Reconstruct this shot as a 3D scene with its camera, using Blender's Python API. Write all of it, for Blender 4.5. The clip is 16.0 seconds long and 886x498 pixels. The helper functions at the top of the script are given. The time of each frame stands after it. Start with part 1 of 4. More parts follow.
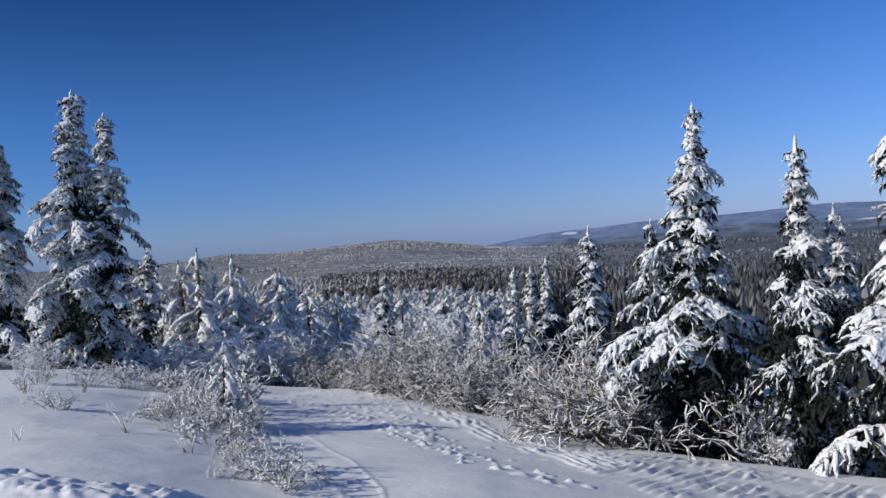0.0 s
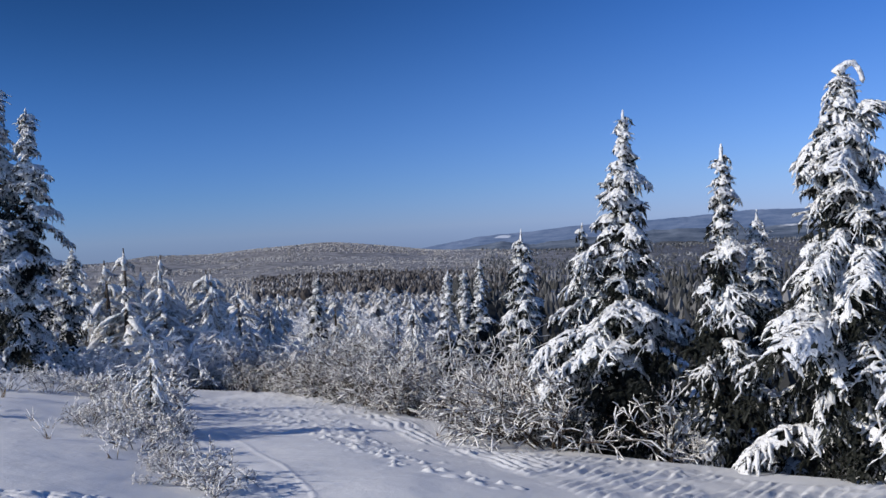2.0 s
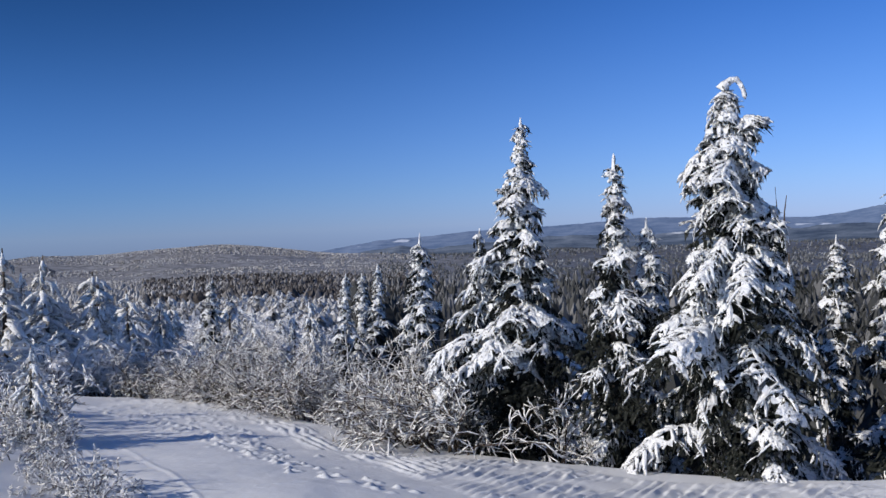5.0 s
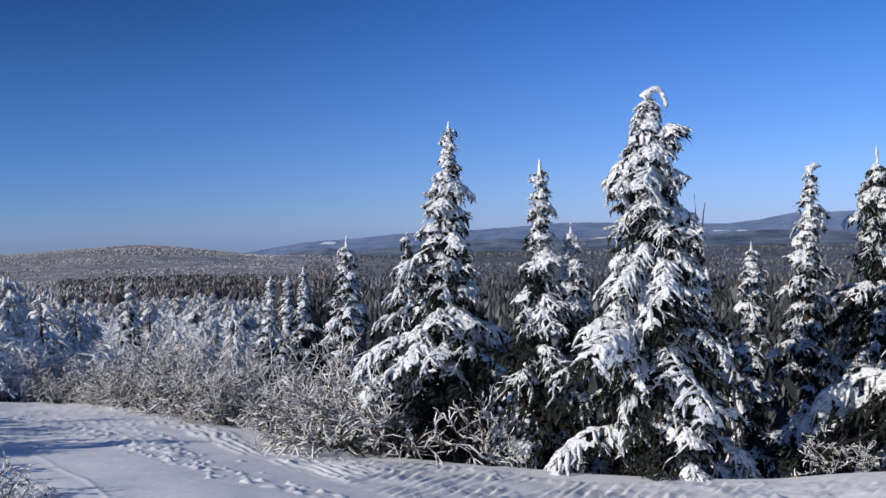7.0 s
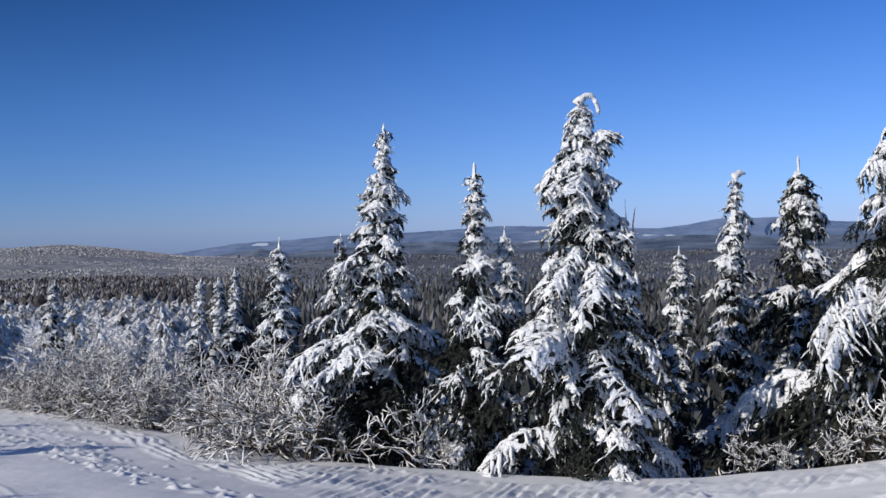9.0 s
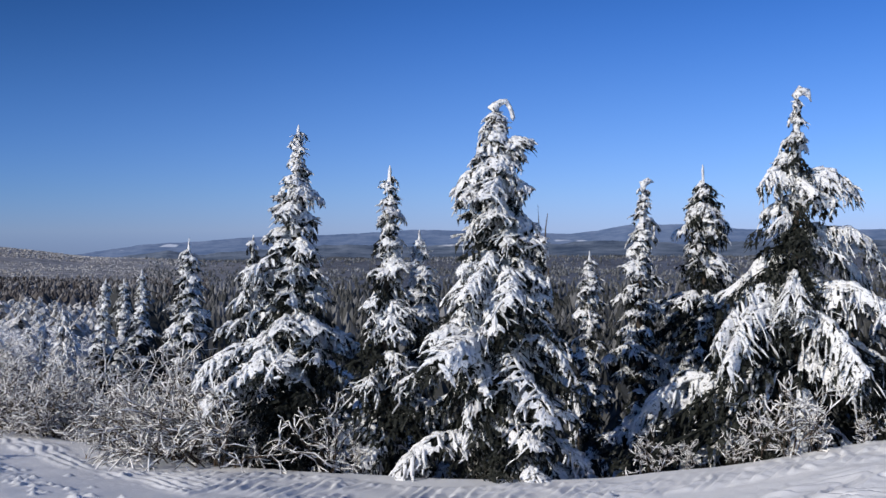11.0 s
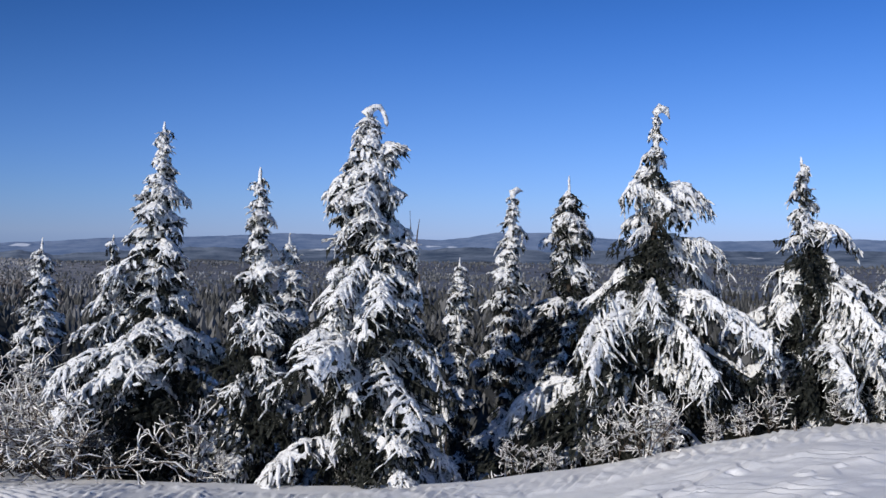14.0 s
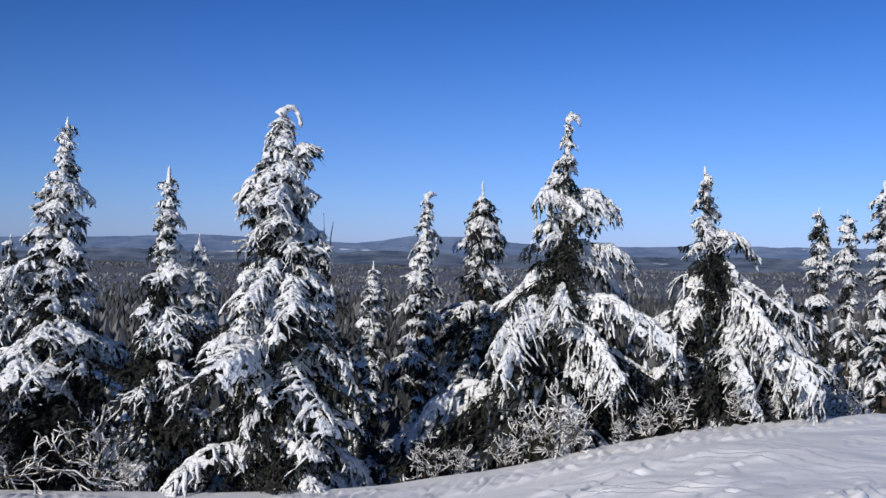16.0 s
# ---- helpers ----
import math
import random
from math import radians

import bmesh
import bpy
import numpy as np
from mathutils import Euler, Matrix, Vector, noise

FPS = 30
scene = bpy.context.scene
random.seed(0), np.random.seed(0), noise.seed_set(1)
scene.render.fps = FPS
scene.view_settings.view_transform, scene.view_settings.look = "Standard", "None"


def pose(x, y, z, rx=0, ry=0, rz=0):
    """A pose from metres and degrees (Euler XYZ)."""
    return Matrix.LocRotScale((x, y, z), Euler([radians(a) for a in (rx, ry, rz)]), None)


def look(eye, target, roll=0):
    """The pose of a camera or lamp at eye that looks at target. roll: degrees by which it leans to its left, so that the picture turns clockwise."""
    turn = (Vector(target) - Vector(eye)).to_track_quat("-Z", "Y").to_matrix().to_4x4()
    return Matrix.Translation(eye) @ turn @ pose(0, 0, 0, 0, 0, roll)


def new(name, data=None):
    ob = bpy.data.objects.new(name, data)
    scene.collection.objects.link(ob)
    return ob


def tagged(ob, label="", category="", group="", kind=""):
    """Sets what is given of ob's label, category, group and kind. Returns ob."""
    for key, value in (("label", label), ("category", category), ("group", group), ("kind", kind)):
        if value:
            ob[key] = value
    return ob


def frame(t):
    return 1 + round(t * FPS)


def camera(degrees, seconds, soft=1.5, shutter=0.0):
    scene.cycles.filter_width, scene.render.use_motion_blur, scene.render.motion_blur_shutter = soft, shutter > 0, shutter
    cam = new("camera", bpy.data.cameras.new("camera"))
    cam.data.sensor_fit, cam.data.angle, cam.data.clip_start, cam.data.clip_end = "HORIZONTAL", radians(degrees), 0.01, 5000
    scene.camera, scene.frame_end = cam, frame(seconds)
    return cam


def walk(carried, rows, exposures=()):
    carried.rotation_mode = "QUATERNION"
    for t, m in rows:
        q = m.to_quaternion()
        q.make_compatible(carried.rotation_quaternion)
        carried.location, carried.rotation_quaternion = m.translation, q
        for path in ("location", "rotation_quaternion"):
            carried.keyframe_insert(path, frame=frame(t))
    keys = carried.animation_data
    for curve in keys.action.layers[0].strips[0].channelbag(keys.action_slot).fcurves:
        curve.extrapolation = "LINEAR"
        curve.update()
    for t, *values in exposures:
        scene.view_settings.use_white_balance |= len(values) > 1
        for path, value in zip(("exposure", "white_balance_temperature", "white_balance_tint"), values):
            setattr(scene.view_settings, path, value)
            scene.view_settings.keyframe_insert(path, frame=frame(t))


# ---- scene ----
EYE = 1.6          # eye height over the snow, metres

# seconds, heading (clockwise from +y), pitch, lean
PAN = [
    (0.0, -18.79, -1.48, -3.51), (0.5, -17.76, -1.48, -3.40), (1.0, -16.57, -1.51, -3.22),
    (1.5, -15.39, -1.53, -3.10), (2.0, -14.40, -1.55, -2.97), (2.5, -13.52, -1.56, -2.92),
    (3.0, -12.51, -1.57, -2.84), (3.5, -11.40, -1.57, -2.68), (4.0, -10.16, -1.57, -2.48),
    (6.5, -3.96, -1.56, -1.67), (7.0, -2.78, -1.54, -1.49), (7.5, -1.61, -1.53, -1.33),
    (8.0, -0.32, -1.51, -1.20), (8.5, 0.43, -1.50, -1.11), (9.0, 1.59, -1.46, -0.96),
    (11.5, 8.74, -1.23, -0.07), (12.0, 10.12, -1.18, 0.13), (12.5, 11.25, -1.13, 0.28),
    (13.0, 12.74, -1.06, 0.45), (13.5, 14.13, -0.99, 0.66), (14.0, 15.80, -0.90, 0.87),
    (14.5, 17.26, -0.82, 1.02), (15.0, 18.38, -0.75, 1.16), (15.5, 19.81, -0.67, 1.33),
    (16.0, 21.52, -0.56, 1.52),
]
cam = camera(54.5, 16.0, soft=1.5)


def heading(yaw, pitch, lean):
    y, p = radians(yaw), radians(pitch)
    way = Vector((math.sin(y) * math.cos(p), math.cos(y) * math.cos(p), math.sin(p)))
    eye = Vector((0, 0, EYE))
    return look(eye, eye + way, lean)


walk(cam, [(t, heading(a, b, c)) for t, a, b, c in PAN], exposures=[(0.0, 0.33), (4.0, 0.35), (9.0, 0.31), (16.0, 0.23)])

# ---- daylight ----
SUN_AZ, SUN_EL = -120.0, 24.5
world = bpy.data.worlds.new("winter_sky")
scene.world = world
world.use_nodes = True
wn, wl = world.node_tree.nodes, world.node_tree.links
wn.clear()
sky = wn.new("ShaderNodeTexSky")
sky.sky_type, sky.sun_disc = "NISHITA", False
sky.sun_elevation, sky.sun_rotation = radians(SUN_EL), radians(SUN_AZ)
sky.altitude, sky.air_density, sky.dust_density, sky.ozone_density = 900, 1.0, 0.0, 1.0
# a clear winter sky seen through a polariser: deeper blue with height and towards the sun's side
place = wn.new("ShaderNodeTexCoord")
split = wn.new("ShaderNodeSeparateXYZ")
wl.new(place.outputs["Generated"], split.inputs[0])


def reach_map(socket, lo, hi, kind="LINEAR"):
    n = wn.new("ShaderNodeMapRange")
    n.interpolation_type = kind
    n.inputs["From Min"].default_value, n.inputs["From Max"].default_value = lo, hi
    wl.new(socket, n.inputs["Value"])
    return n.outputs["Result"]


def tint_ramp(socket, stops):
    n = wn.new("ShaderNodeValToRGB")
    n.color_ramp.interpolation = "B_SPLINE"
    for k, (p, c) in enumerate(stops):
        el = n.color_ramp.elements[k] if k < 2 else n.color_ramp.elements.new(p)
        el.position, el.color = p, (*[v / 2.2 for v in c], 1)
    wl.new(socket, n.inputs["Fac"])
    return n.outputs["Color"]


up = reach_map(split.outputs["Z"], -0.05, 0.95)
TINT_DEEP = [(0, (0.217, 0.339, 0.860)), (1, (0.059, 0.106, 0.186)), (0.04, (0.208, 0.339, 0.915)), (0.092, (0.176, 0.333, 0.795)), (0.2, (0.133, 0.305, 0.657)), (0.3, (0.055, 0.178, 0.394)), (0.42, (0.059, 0.154, 0.332))]
TINT_PALE = [(0, (0.236, 0.369, 1.026)), (1, (0.085, 0.150, 0.267)), (0.04, (0.244, 0.385, 1.056)), (0.092, (0.299, 0.452, 0.965)), (0.2, (0.249, 0.448, 0.905)), (0.3, (0.149, 0.388, 0.896)), (0.42, (0.106, 0.291, 0.629))]
blend = wn.new("ShaderNodeMix")
blend.data_type = "RGBA"
wl.new(reach_map(split.outputs["X"], -0.70, 0.22, "SMOOTHSTEP"), blend.inputs[0])
wl.new(tint_ramp(up, TINT_DEEP), blend.inputs[6])
wl.new(tint_ramp(up, TINT_PALE), blend.inputs[7])
tint = wn.new("ShaderNodeVectorMath")
tint.operation = "MULTIPLY"
wl.new(sky.outputs[0], tint.inputs[0])
# the unseen sky behind the eye, on the sun's half, paled for neutral fill
paler = wn.new("ShaderNodeMix")
paler.data_type = "RGBA"
paler.inputs[7].default_value = (0.20, 0.275, 0.42, 1)
wl.new(reach_map(split.outputs["Y"], 0.45, -0.7, "SMOOTHSTEP"), paler.inputs[0])
wl.new(blend.outputs[2], paler.inputs[6])
wl.new(paler.outputs[2], tint.inputs[1])
bg = wn.new("ShaderNodeBackground")
bg.inputs["Strength"].default_value = 0.225
wo = wn.new("ShaderNodeOutputWorld")
wl.new(tint.outputs[0], bg.inputs["Color"])
wl.new(bg.outputs[0], wo.inputs["Surface"])

sun_data = bpy.data.lights.new("sun", "SUN")
sun_data.energy, sun_data.angle, sun_data.color = 3.15, radians(0.5), (1.0, 0.93, 0.83)
sun = new("sun", sun_data)
a, e = radians(SUN_AZ), radians(SUN_EL)
sun.matrix_world = look((0, 0, 0), (-math.sin(a) * math.cos(e), -math.cos(a) * math.cos(e), -math.sin(e)))


# ---- materials ----
def material(name, rough=0.6, spec=0.3):
    m = bpy.data.materials.new(name)
    m.use_nodes = True
    nt = m.node_tree
    b = nt.nodes["Principled BSDF"]
    b.inputs["Roughness"].default_value = rough
    b.inputs["Specular IOR Level"].default_value = spec
    return m, nt, b


def node(nt, kind, **sockets):
    n = nt.nodes.new(kind)
    for k, v in sockets.items():
        n.inputs[k.replace("_", " ")].default_value = v
    return n


def noise_ramp(nt, scale, stops, detail=4.0, vector=None, rough=0.55):
    n = node(nt, "ShaderNodeTexNoise", Scale=scale, Detail=detail, Roughness=rough)
    if vector:
        nt.links.new(vector, n.inputs["Vector"])
    r = nt.nodes.new("ShaderNodeValToRGB")
    r.color_ramp.elements[0].position, r.color_ramp.elements[0].color = stops[0][0], (*stops[0][1], 1)
    r.color_ramp.elements[1].position, r.color_ramp.elements[1].color = stops[-1][0], (*stops[-1][1], 1)
    for p, c in stops[1:-1]:
        el = r.color_ramp.elements.new(p)
        el.color = (*c, 1)
    nt.links.new(n.outputs["Fac"], r.inputs["Fac"])
    return n, r


def coords(nt, which="Object"):
    return nt.nodes.new("ShaderNodeTexCoord").outputs[which]


def world_place(nt):
    return nt.nodes.new("ShaderNodeNewGeometry").outputs["Position"]


def add_bump(nt, b, scales, strength, distance, vector):
    last = None
    for sc, w in scales:
        n = node(nt, "ShaderNodeTexNoise", Scale=sc, Detail=3.0)
        nt.links.new(vector, n.inputs["Vector"])
        bp = node(nt, "ShaderNodeBump", Strength=strength * w, Distance=distance)
        nt.links.new(n.outputs["Fac"], bp.inputs["Height"])
        if last:
            nt.links.new(last.outputs[0], bp.inputs["Normal"])
        last = bp
    nt.links.new(last.outputs[0], b.inputs["Normal"])


def snow_material(name, scales, strength, distance, low=(0.81, 0.825, 0.85), high=(0.88, 0.885, 0.895)):
    m, nt, b = material(name, 0.6, 0.25)
    v = world_place(nt)
    n, r = noise_ramp(nt, 1.7, [(0.3, low), (0.7, high)], 5.0, v)
    nt.links.new(r.outputs[0], b.inputs["Base Color"])
    add_bump(nt, b, scales, strength, distance, v)
    return m


SNOW_GROUND = snow_material("snow_ground", [(6.0, 1.0), (45.0, 0.4)], 0.3, 0.03)
nt = SNOW_GROUND.node_tree
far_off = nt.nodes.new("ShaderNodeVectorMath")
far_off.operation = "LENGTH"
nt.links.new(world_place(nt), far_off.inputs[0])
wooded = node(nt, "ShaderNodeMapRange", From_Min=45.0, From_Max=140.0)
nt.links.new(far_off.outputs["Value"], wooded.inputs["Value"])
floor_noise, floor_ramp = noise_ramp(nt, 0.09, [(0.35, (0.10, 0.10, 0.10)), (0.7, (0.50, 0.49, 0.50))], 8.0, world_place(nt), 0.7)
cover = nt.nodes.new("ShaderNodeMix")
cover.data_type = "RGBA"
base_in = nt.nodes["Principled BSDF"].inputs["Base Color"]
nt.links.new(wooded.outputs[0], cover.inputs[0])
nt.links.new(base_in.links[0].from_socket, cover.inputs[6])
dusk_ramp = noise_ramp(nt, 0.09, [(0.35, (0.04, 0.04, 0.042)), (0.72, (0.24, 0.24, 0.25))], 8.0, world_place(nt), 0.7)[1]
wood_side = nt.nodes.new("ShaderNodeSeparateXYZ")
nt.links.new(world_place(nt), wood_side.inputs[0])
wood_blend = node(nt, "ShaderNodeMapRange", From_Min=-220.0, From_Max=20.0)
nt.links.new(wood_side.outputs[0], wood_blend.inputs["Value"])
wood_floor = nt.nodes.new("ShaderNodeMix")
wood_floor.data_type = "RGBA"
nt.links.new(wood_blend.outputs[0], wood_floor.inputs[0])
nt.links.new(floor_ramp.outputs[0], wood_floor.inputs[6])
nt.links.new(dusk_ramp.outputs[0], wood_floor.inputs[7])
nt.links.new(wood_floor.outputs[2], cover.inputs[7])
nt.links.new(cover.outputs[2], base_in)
SNOW_LOAD = snow_material("snow_on_boughs", [(15.0, 1.0), (45.0, 0.7)], 0.75, 0.05)
RIME = snow_material("rime_on_twigs", [(40.0, 1.0)], 0.5, 0.02, (0.85, 0.835, 0.82), (0.91, 0.90, 0.895))


def specked(m, scale, lo, hi, dark):
    """Dark needles that show through a load of snow."""
    nt = m.node_tree
    base = nt.nodes["Principled BSDF"].inputs["Base Color"]
    n, r = noise_ramp(nt, scale, [(lo, (0, 0, 0)), (hi, (1, 1, 1))], 3.0, world_place(nt), 0.6)
    mix = nt.nodes.new("ShaderNodeMix")
    mix.data_type = "RGBA"
    mix.inputs[6].default_value = (*dark, 1)
    nt.links.new(r.outputs[0], mix.inputs[0])
    nt.links.new(base.links[0].from_socket, mix.inputs[7])
    nt.links.new(mix.outputs[2], base)


specked(SNOW_LOAD, 20.0, 0.35, 0.42, (0.06, 0.06, 0.05))


def needle_material():
    m, nt, b = material("spruce_needles", 0.75, 0.2)
    v = world_place(nt)
    n, r = noise_ramp(nt, 14.0, [(0.34, (0.006, 0.008, 0.007)), (0.56, (0.020, 0.023, 0.019)),
                                 (0.68, (0.07, 0.07, 0.065)), (0.82, (0.40, 0.40, 0.41))], 5.0, v)
    nt.links.new(r.outputs[0], b.inputs["Base Color"])
    return m


NEEDLES = needle_material()
FROSTED_NEEDLES, fnt, fb = material("frosted_needles", 0.8, 0.2)
fn, fr = noise_ramp(fnt, 9.0, [(0.30, (0.06, 0.052, 0.045)), (0.45, (0.30, 0.28, 0.26)), (0.60, (0.74, 0.73, 0.71))], 5.0, world_place(fnt))
fnt.links.new(fr.outputs[0], fb.inputs["Base Color"])


def bark_material(name, dark, light):
    m, nt, b = material(name, 0.85, 0.2)
    v = coords(nt)
    n, r = noise_ramp(nt, 18.0, [(0.3, dark), (0.7, light)], 6.0, v)
    nt.links.new(r.outputs[0], b.inputs["Base Color"])
    add_bump(nt, b, [(30.0, 1.0)], 0.6, 0.02, v)
    return m


BARK = bark_material("spruce_bark", (0.03, 0.024, 0.02), (0.10, 0.08, 0.065))
TWIG = bark_material("shrub_bark", (0.035, 0.026, 0.020), (0.13, 0.098, 0.075))
GRASS = bark_material("dry_grass", (0.16, 0.11, 0.06), (0.34, 0.25, 0.15))


def far_wood_material(name, dark, mid, light, lo):
    m, nt, b = material(name, 0.9, 0.1)
    geo = nt.nodes.new("ShaderNodeNewGeometry")
    r = nt.nodes.new("ShaderNodeValToRGB")
    r.color_ramp.elements[0].position, r.color_ramp.elements[0].color = 0.0, (*dark, 1)
    r.color_ramp.elements[1].position, r.color_ramp.elements[1].color = 1.0, (*light, 1)
    e = r.color_ramp.elements.new(0.35)
    e.color = (*mid, 1)
    n, big = noise_ramp(nt, 0.008, [(0.38, (lo, lo, lo)), (0.62, (1, 1, 1))], 4.0, geo.outputs["Position"])
    mul = nt.nodes.new("ShaderNodeMath")
    mul.operation = "MULTIPLY"
    nt.links.new(geo.outputs["Random Per Island"], mul.inputs[0])
    nt.links.new(big.outputs[0], mul.inputs[1])
    nt.links.new(mul.outputs[0], r.inputs["Fac"])
    nt.links.new(r.outputs[0], b.inputs["Base Color"])
    return m


HILL_WOOD = far_wood_material("frosted_hill_wood", (0.20, 0.19, 0.18), (0.38, 0.365, 0.35), (0.58, 0.565, 0.55), 0.5)
DUSK_WOOD = far_wood_material("grey_lower_wood", (0.05, 0.055, 0.06), (0.12, 0.125, 0.13), (0.34, 0.35, 0.37), 0.3)
PALE_WOOD = far_wood_material("rimed_valley_wood", (0.07, 0.062, 0.055), (0.55, 0.54, 0.53), (0.88, 0.87, 0.86), 0.85)
DARK_WOOD = far_wood_material("dark_valley_wood", (0.03, 0.032, 0.032), (0.075, 0.077, 0.076), (0.30, 0.30, 0.31), 0.4)

BROWN_WOOD = far_wood_material("brown_valley_wood", (0.045, 0.040, 0.038), (0.10, 0.09, 0.086), (0.34, 0.325, 0.315), 0.55)


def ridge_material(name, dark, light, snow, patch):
    """Distant wooded hills with snowy clearings; the haze of the air is painted into colour and glow."""
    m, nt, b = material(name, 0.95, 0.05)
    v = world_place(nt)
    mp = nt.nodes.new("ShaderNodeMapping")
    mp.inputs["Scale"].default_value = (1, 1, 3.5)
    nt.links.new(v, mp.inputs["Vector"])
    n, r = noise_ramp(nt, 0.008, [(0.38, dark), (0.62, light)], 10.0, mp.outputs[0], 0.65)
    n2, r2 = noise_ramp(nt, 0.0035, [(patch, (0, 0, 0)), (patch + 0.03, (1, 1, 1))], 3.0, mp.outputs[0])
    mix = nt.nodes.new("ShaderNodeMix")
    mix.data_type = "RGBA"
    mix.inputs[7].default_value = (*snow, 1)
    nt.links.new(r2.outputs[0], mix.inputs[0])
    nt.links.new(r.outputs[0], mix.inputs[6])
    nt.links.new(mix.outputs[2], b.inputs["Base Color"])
    # weak glow of the same colour, for the brightness of hazy air
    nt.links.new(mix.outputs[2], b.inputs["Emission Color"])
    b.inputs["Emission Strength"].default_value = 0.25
    return m


# bluer and paler the further off: haze painted into the wood's colour
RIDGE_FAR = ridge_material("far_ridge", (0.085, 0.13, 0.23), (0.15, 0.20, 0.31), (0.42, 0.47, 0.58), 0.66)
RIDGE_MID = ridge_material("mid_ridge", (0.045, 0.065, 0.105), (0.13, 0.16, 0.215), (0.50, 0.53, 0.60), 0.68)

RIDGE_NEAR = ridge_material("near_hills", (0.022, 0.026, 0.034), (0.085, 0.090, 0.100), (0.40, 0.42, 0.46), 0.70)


# ---- mesh helpers ----
class Soup:
    """Vertices and faces gathered for one mesh."""

    def __init__(self):
        self.v, self.f = [], []

    def tube(self, pts, radii, sides=5, flat=1.0, seed=0.0, lump=0.0, cap=True, up=Vector((0, 0, 1))):
        base, n = len(self.v), len(pts)
        for i, p in enumerate(pts):
            d = (pts[min(i + 1, n - 1)] - pts[max(i - 1, 0)])
            d = d.normalized() if d.length > 1e-9 else Vector((1, 0, 0))
            side = d.cross(up)
            side = side.normalized() if side.length > 1e-3 else Vector((1, 0, 0))
            top = side.cross(d)
            for k in range(sides):
                w = 2 * math.pi * (k + 0.5 * (i % 2)) / sides
                r = radii[i] * (1 + lump * noise.noise(Vector((p.x * 17 + seed, p.y * 17 + k * 1.7, p.z * 17))))
                self.v.append(p + side * (r * math.cos(w)) + top * (r * flat * math.sin(w)))
        for i in range(n - 1):
            for k in range(sides):
                a, b = base + i * sides + k, base + i * sides + (k + 1) % sides
                self.f.append((a, b, b + sides, a + sides))
        if cap:
            self.f.append(tuple(base + k for k in reversed(range(sides))))
            self.f.append(tuple(base + (n - 1) * sides + k for k in range(sides)))

    def tri(self, a, b, c):
        i = len(self.v)
        self.v += [a, b, c]
        self.f.append((i, i + 1, i + 2))

    def mesh(self, name, mat, smooth=True):
        me = bpy.data.meshes.new(name)
        me.from_pydata([tuple(p) for p in self.v], [], self.f)
        me.materials.append(mat)
        if smooth:
            me.polygons.foreach_set("use_smooth", [True] * len(me.polygons))
        me.update()
        return me


def child(name, mesh, parent, m=None, label="", kind=""):
    ob = new(name, mesh)
    ob.parent = parent
    if m is not None:
        ob.matrix_basis = m
    if label:
        ob["label"] = label
    if kind:
        ob["kind"] = kind
    return ob


def polar(az, r):
    return r * math.sin(radians(az)), r * math.cos(radians(az))


# ---- ground ----
AZ = np.array([-180, -60, -46.5, -41, -36, -30.6, -25.5, -18, -11.4, -4.2, 8, 18, 24, 30, 40, 49, 60, 180], float)
BRINK = np.array([20, 24, 25, 25, 25, 26, 22, 17, 14, 12.5, 11.5, 11.5, 11.6, 12.0, 13.3, 14.8, 17, 20], float)
DIP = np.tan(np.radians([8, 6.3, 6.65, 7.3, 8.4, 9.68, 10.3, 12.29, 14.19, 15.5, 16.7, 16.0, 15.4, 13.9, 10.95, 9.35, 9.0, 8]))
FALL = DIP - EYE / BRINK
# elevation of the hill crest in front of the far ridges
CREST_AZ = np.array([-180, -60, -46, -38.5, -35, -33, -31.5, -29.4, -27.1, -24.9, -22.3, -19.6, -16.3, -11.5, -9.3, 0, 20, 40, 60, 180], float)
CREST_EL = np.array([-1.3, -1.3, -1.35, -1.4, -1.3, -1.05, -1.2, -1.2, -1.05, -0.82, -0.78, -1.05, -1.65, -2.0, -2.2, -2.2, -2.0, -1.7, -1.5, -1.3])
LEFT_R = np.log([40, 60, 100, 200, 450, 700, 1000, 1400, 1900, 4900])
LEFT_E = [-8.8, -7.3, -5.8, -4.6, -3.6, -3.0, -2.0, 0, -3.0, -1.6]
RIGHT_E = [-13, -11, -8.5, -6.2, -4.2, -3.3, -2.7, 0, -2.6, -1.6]


def softened(azs, vals, width):
    """The bent line through the values, rounded off, as a finer table."""
    g = np.arange(-180, 180.01, 0.5)
    fine = np.interp(g, azs, vals)
    k = np.exp(-0.5 * (np.arange(-40, 41) * 0.5 / width) ** 2)
    return g, np.convolve(np.pad(fine, 40, mode="wrap"), k / k.sum(), "valid")


AZ_FINE, BRINK_FINE = softened(AZ, BRINK, 3.0)
FALL_FINE = softened(AZ, FALL, 3.0)[1]
CREST_FINE = softened(CREST_AZ, CREST_EL, 0.8)[1]


def smooth_noise(x, y, scale, seed=0):
    """Cheap value noise on arrays."""
    g = np.random.RandomState(seed).rand(64, 64)
    u, v = x / scale, y / scale
    i, j = np.floor(u).astype(int), np.floor(v).astype(int)
    fu, fv = u - i, v - j
    fu, fv = fu * fu * (3 - 2 * fu), fv * fv * (3 - 2 * fv)
    a, b = g[i % 64, j % 64], g[(i + 1) % 64, j % 64]
    c, d = g[i % 64, (j + 1) % 64], g[(i + 1) % 64, (j + 1) % 64]
    return (a * (1 - fu) + b * fu) * (1 - fv) + (c * (1 - fu) + d * fu) * fv - 0.5


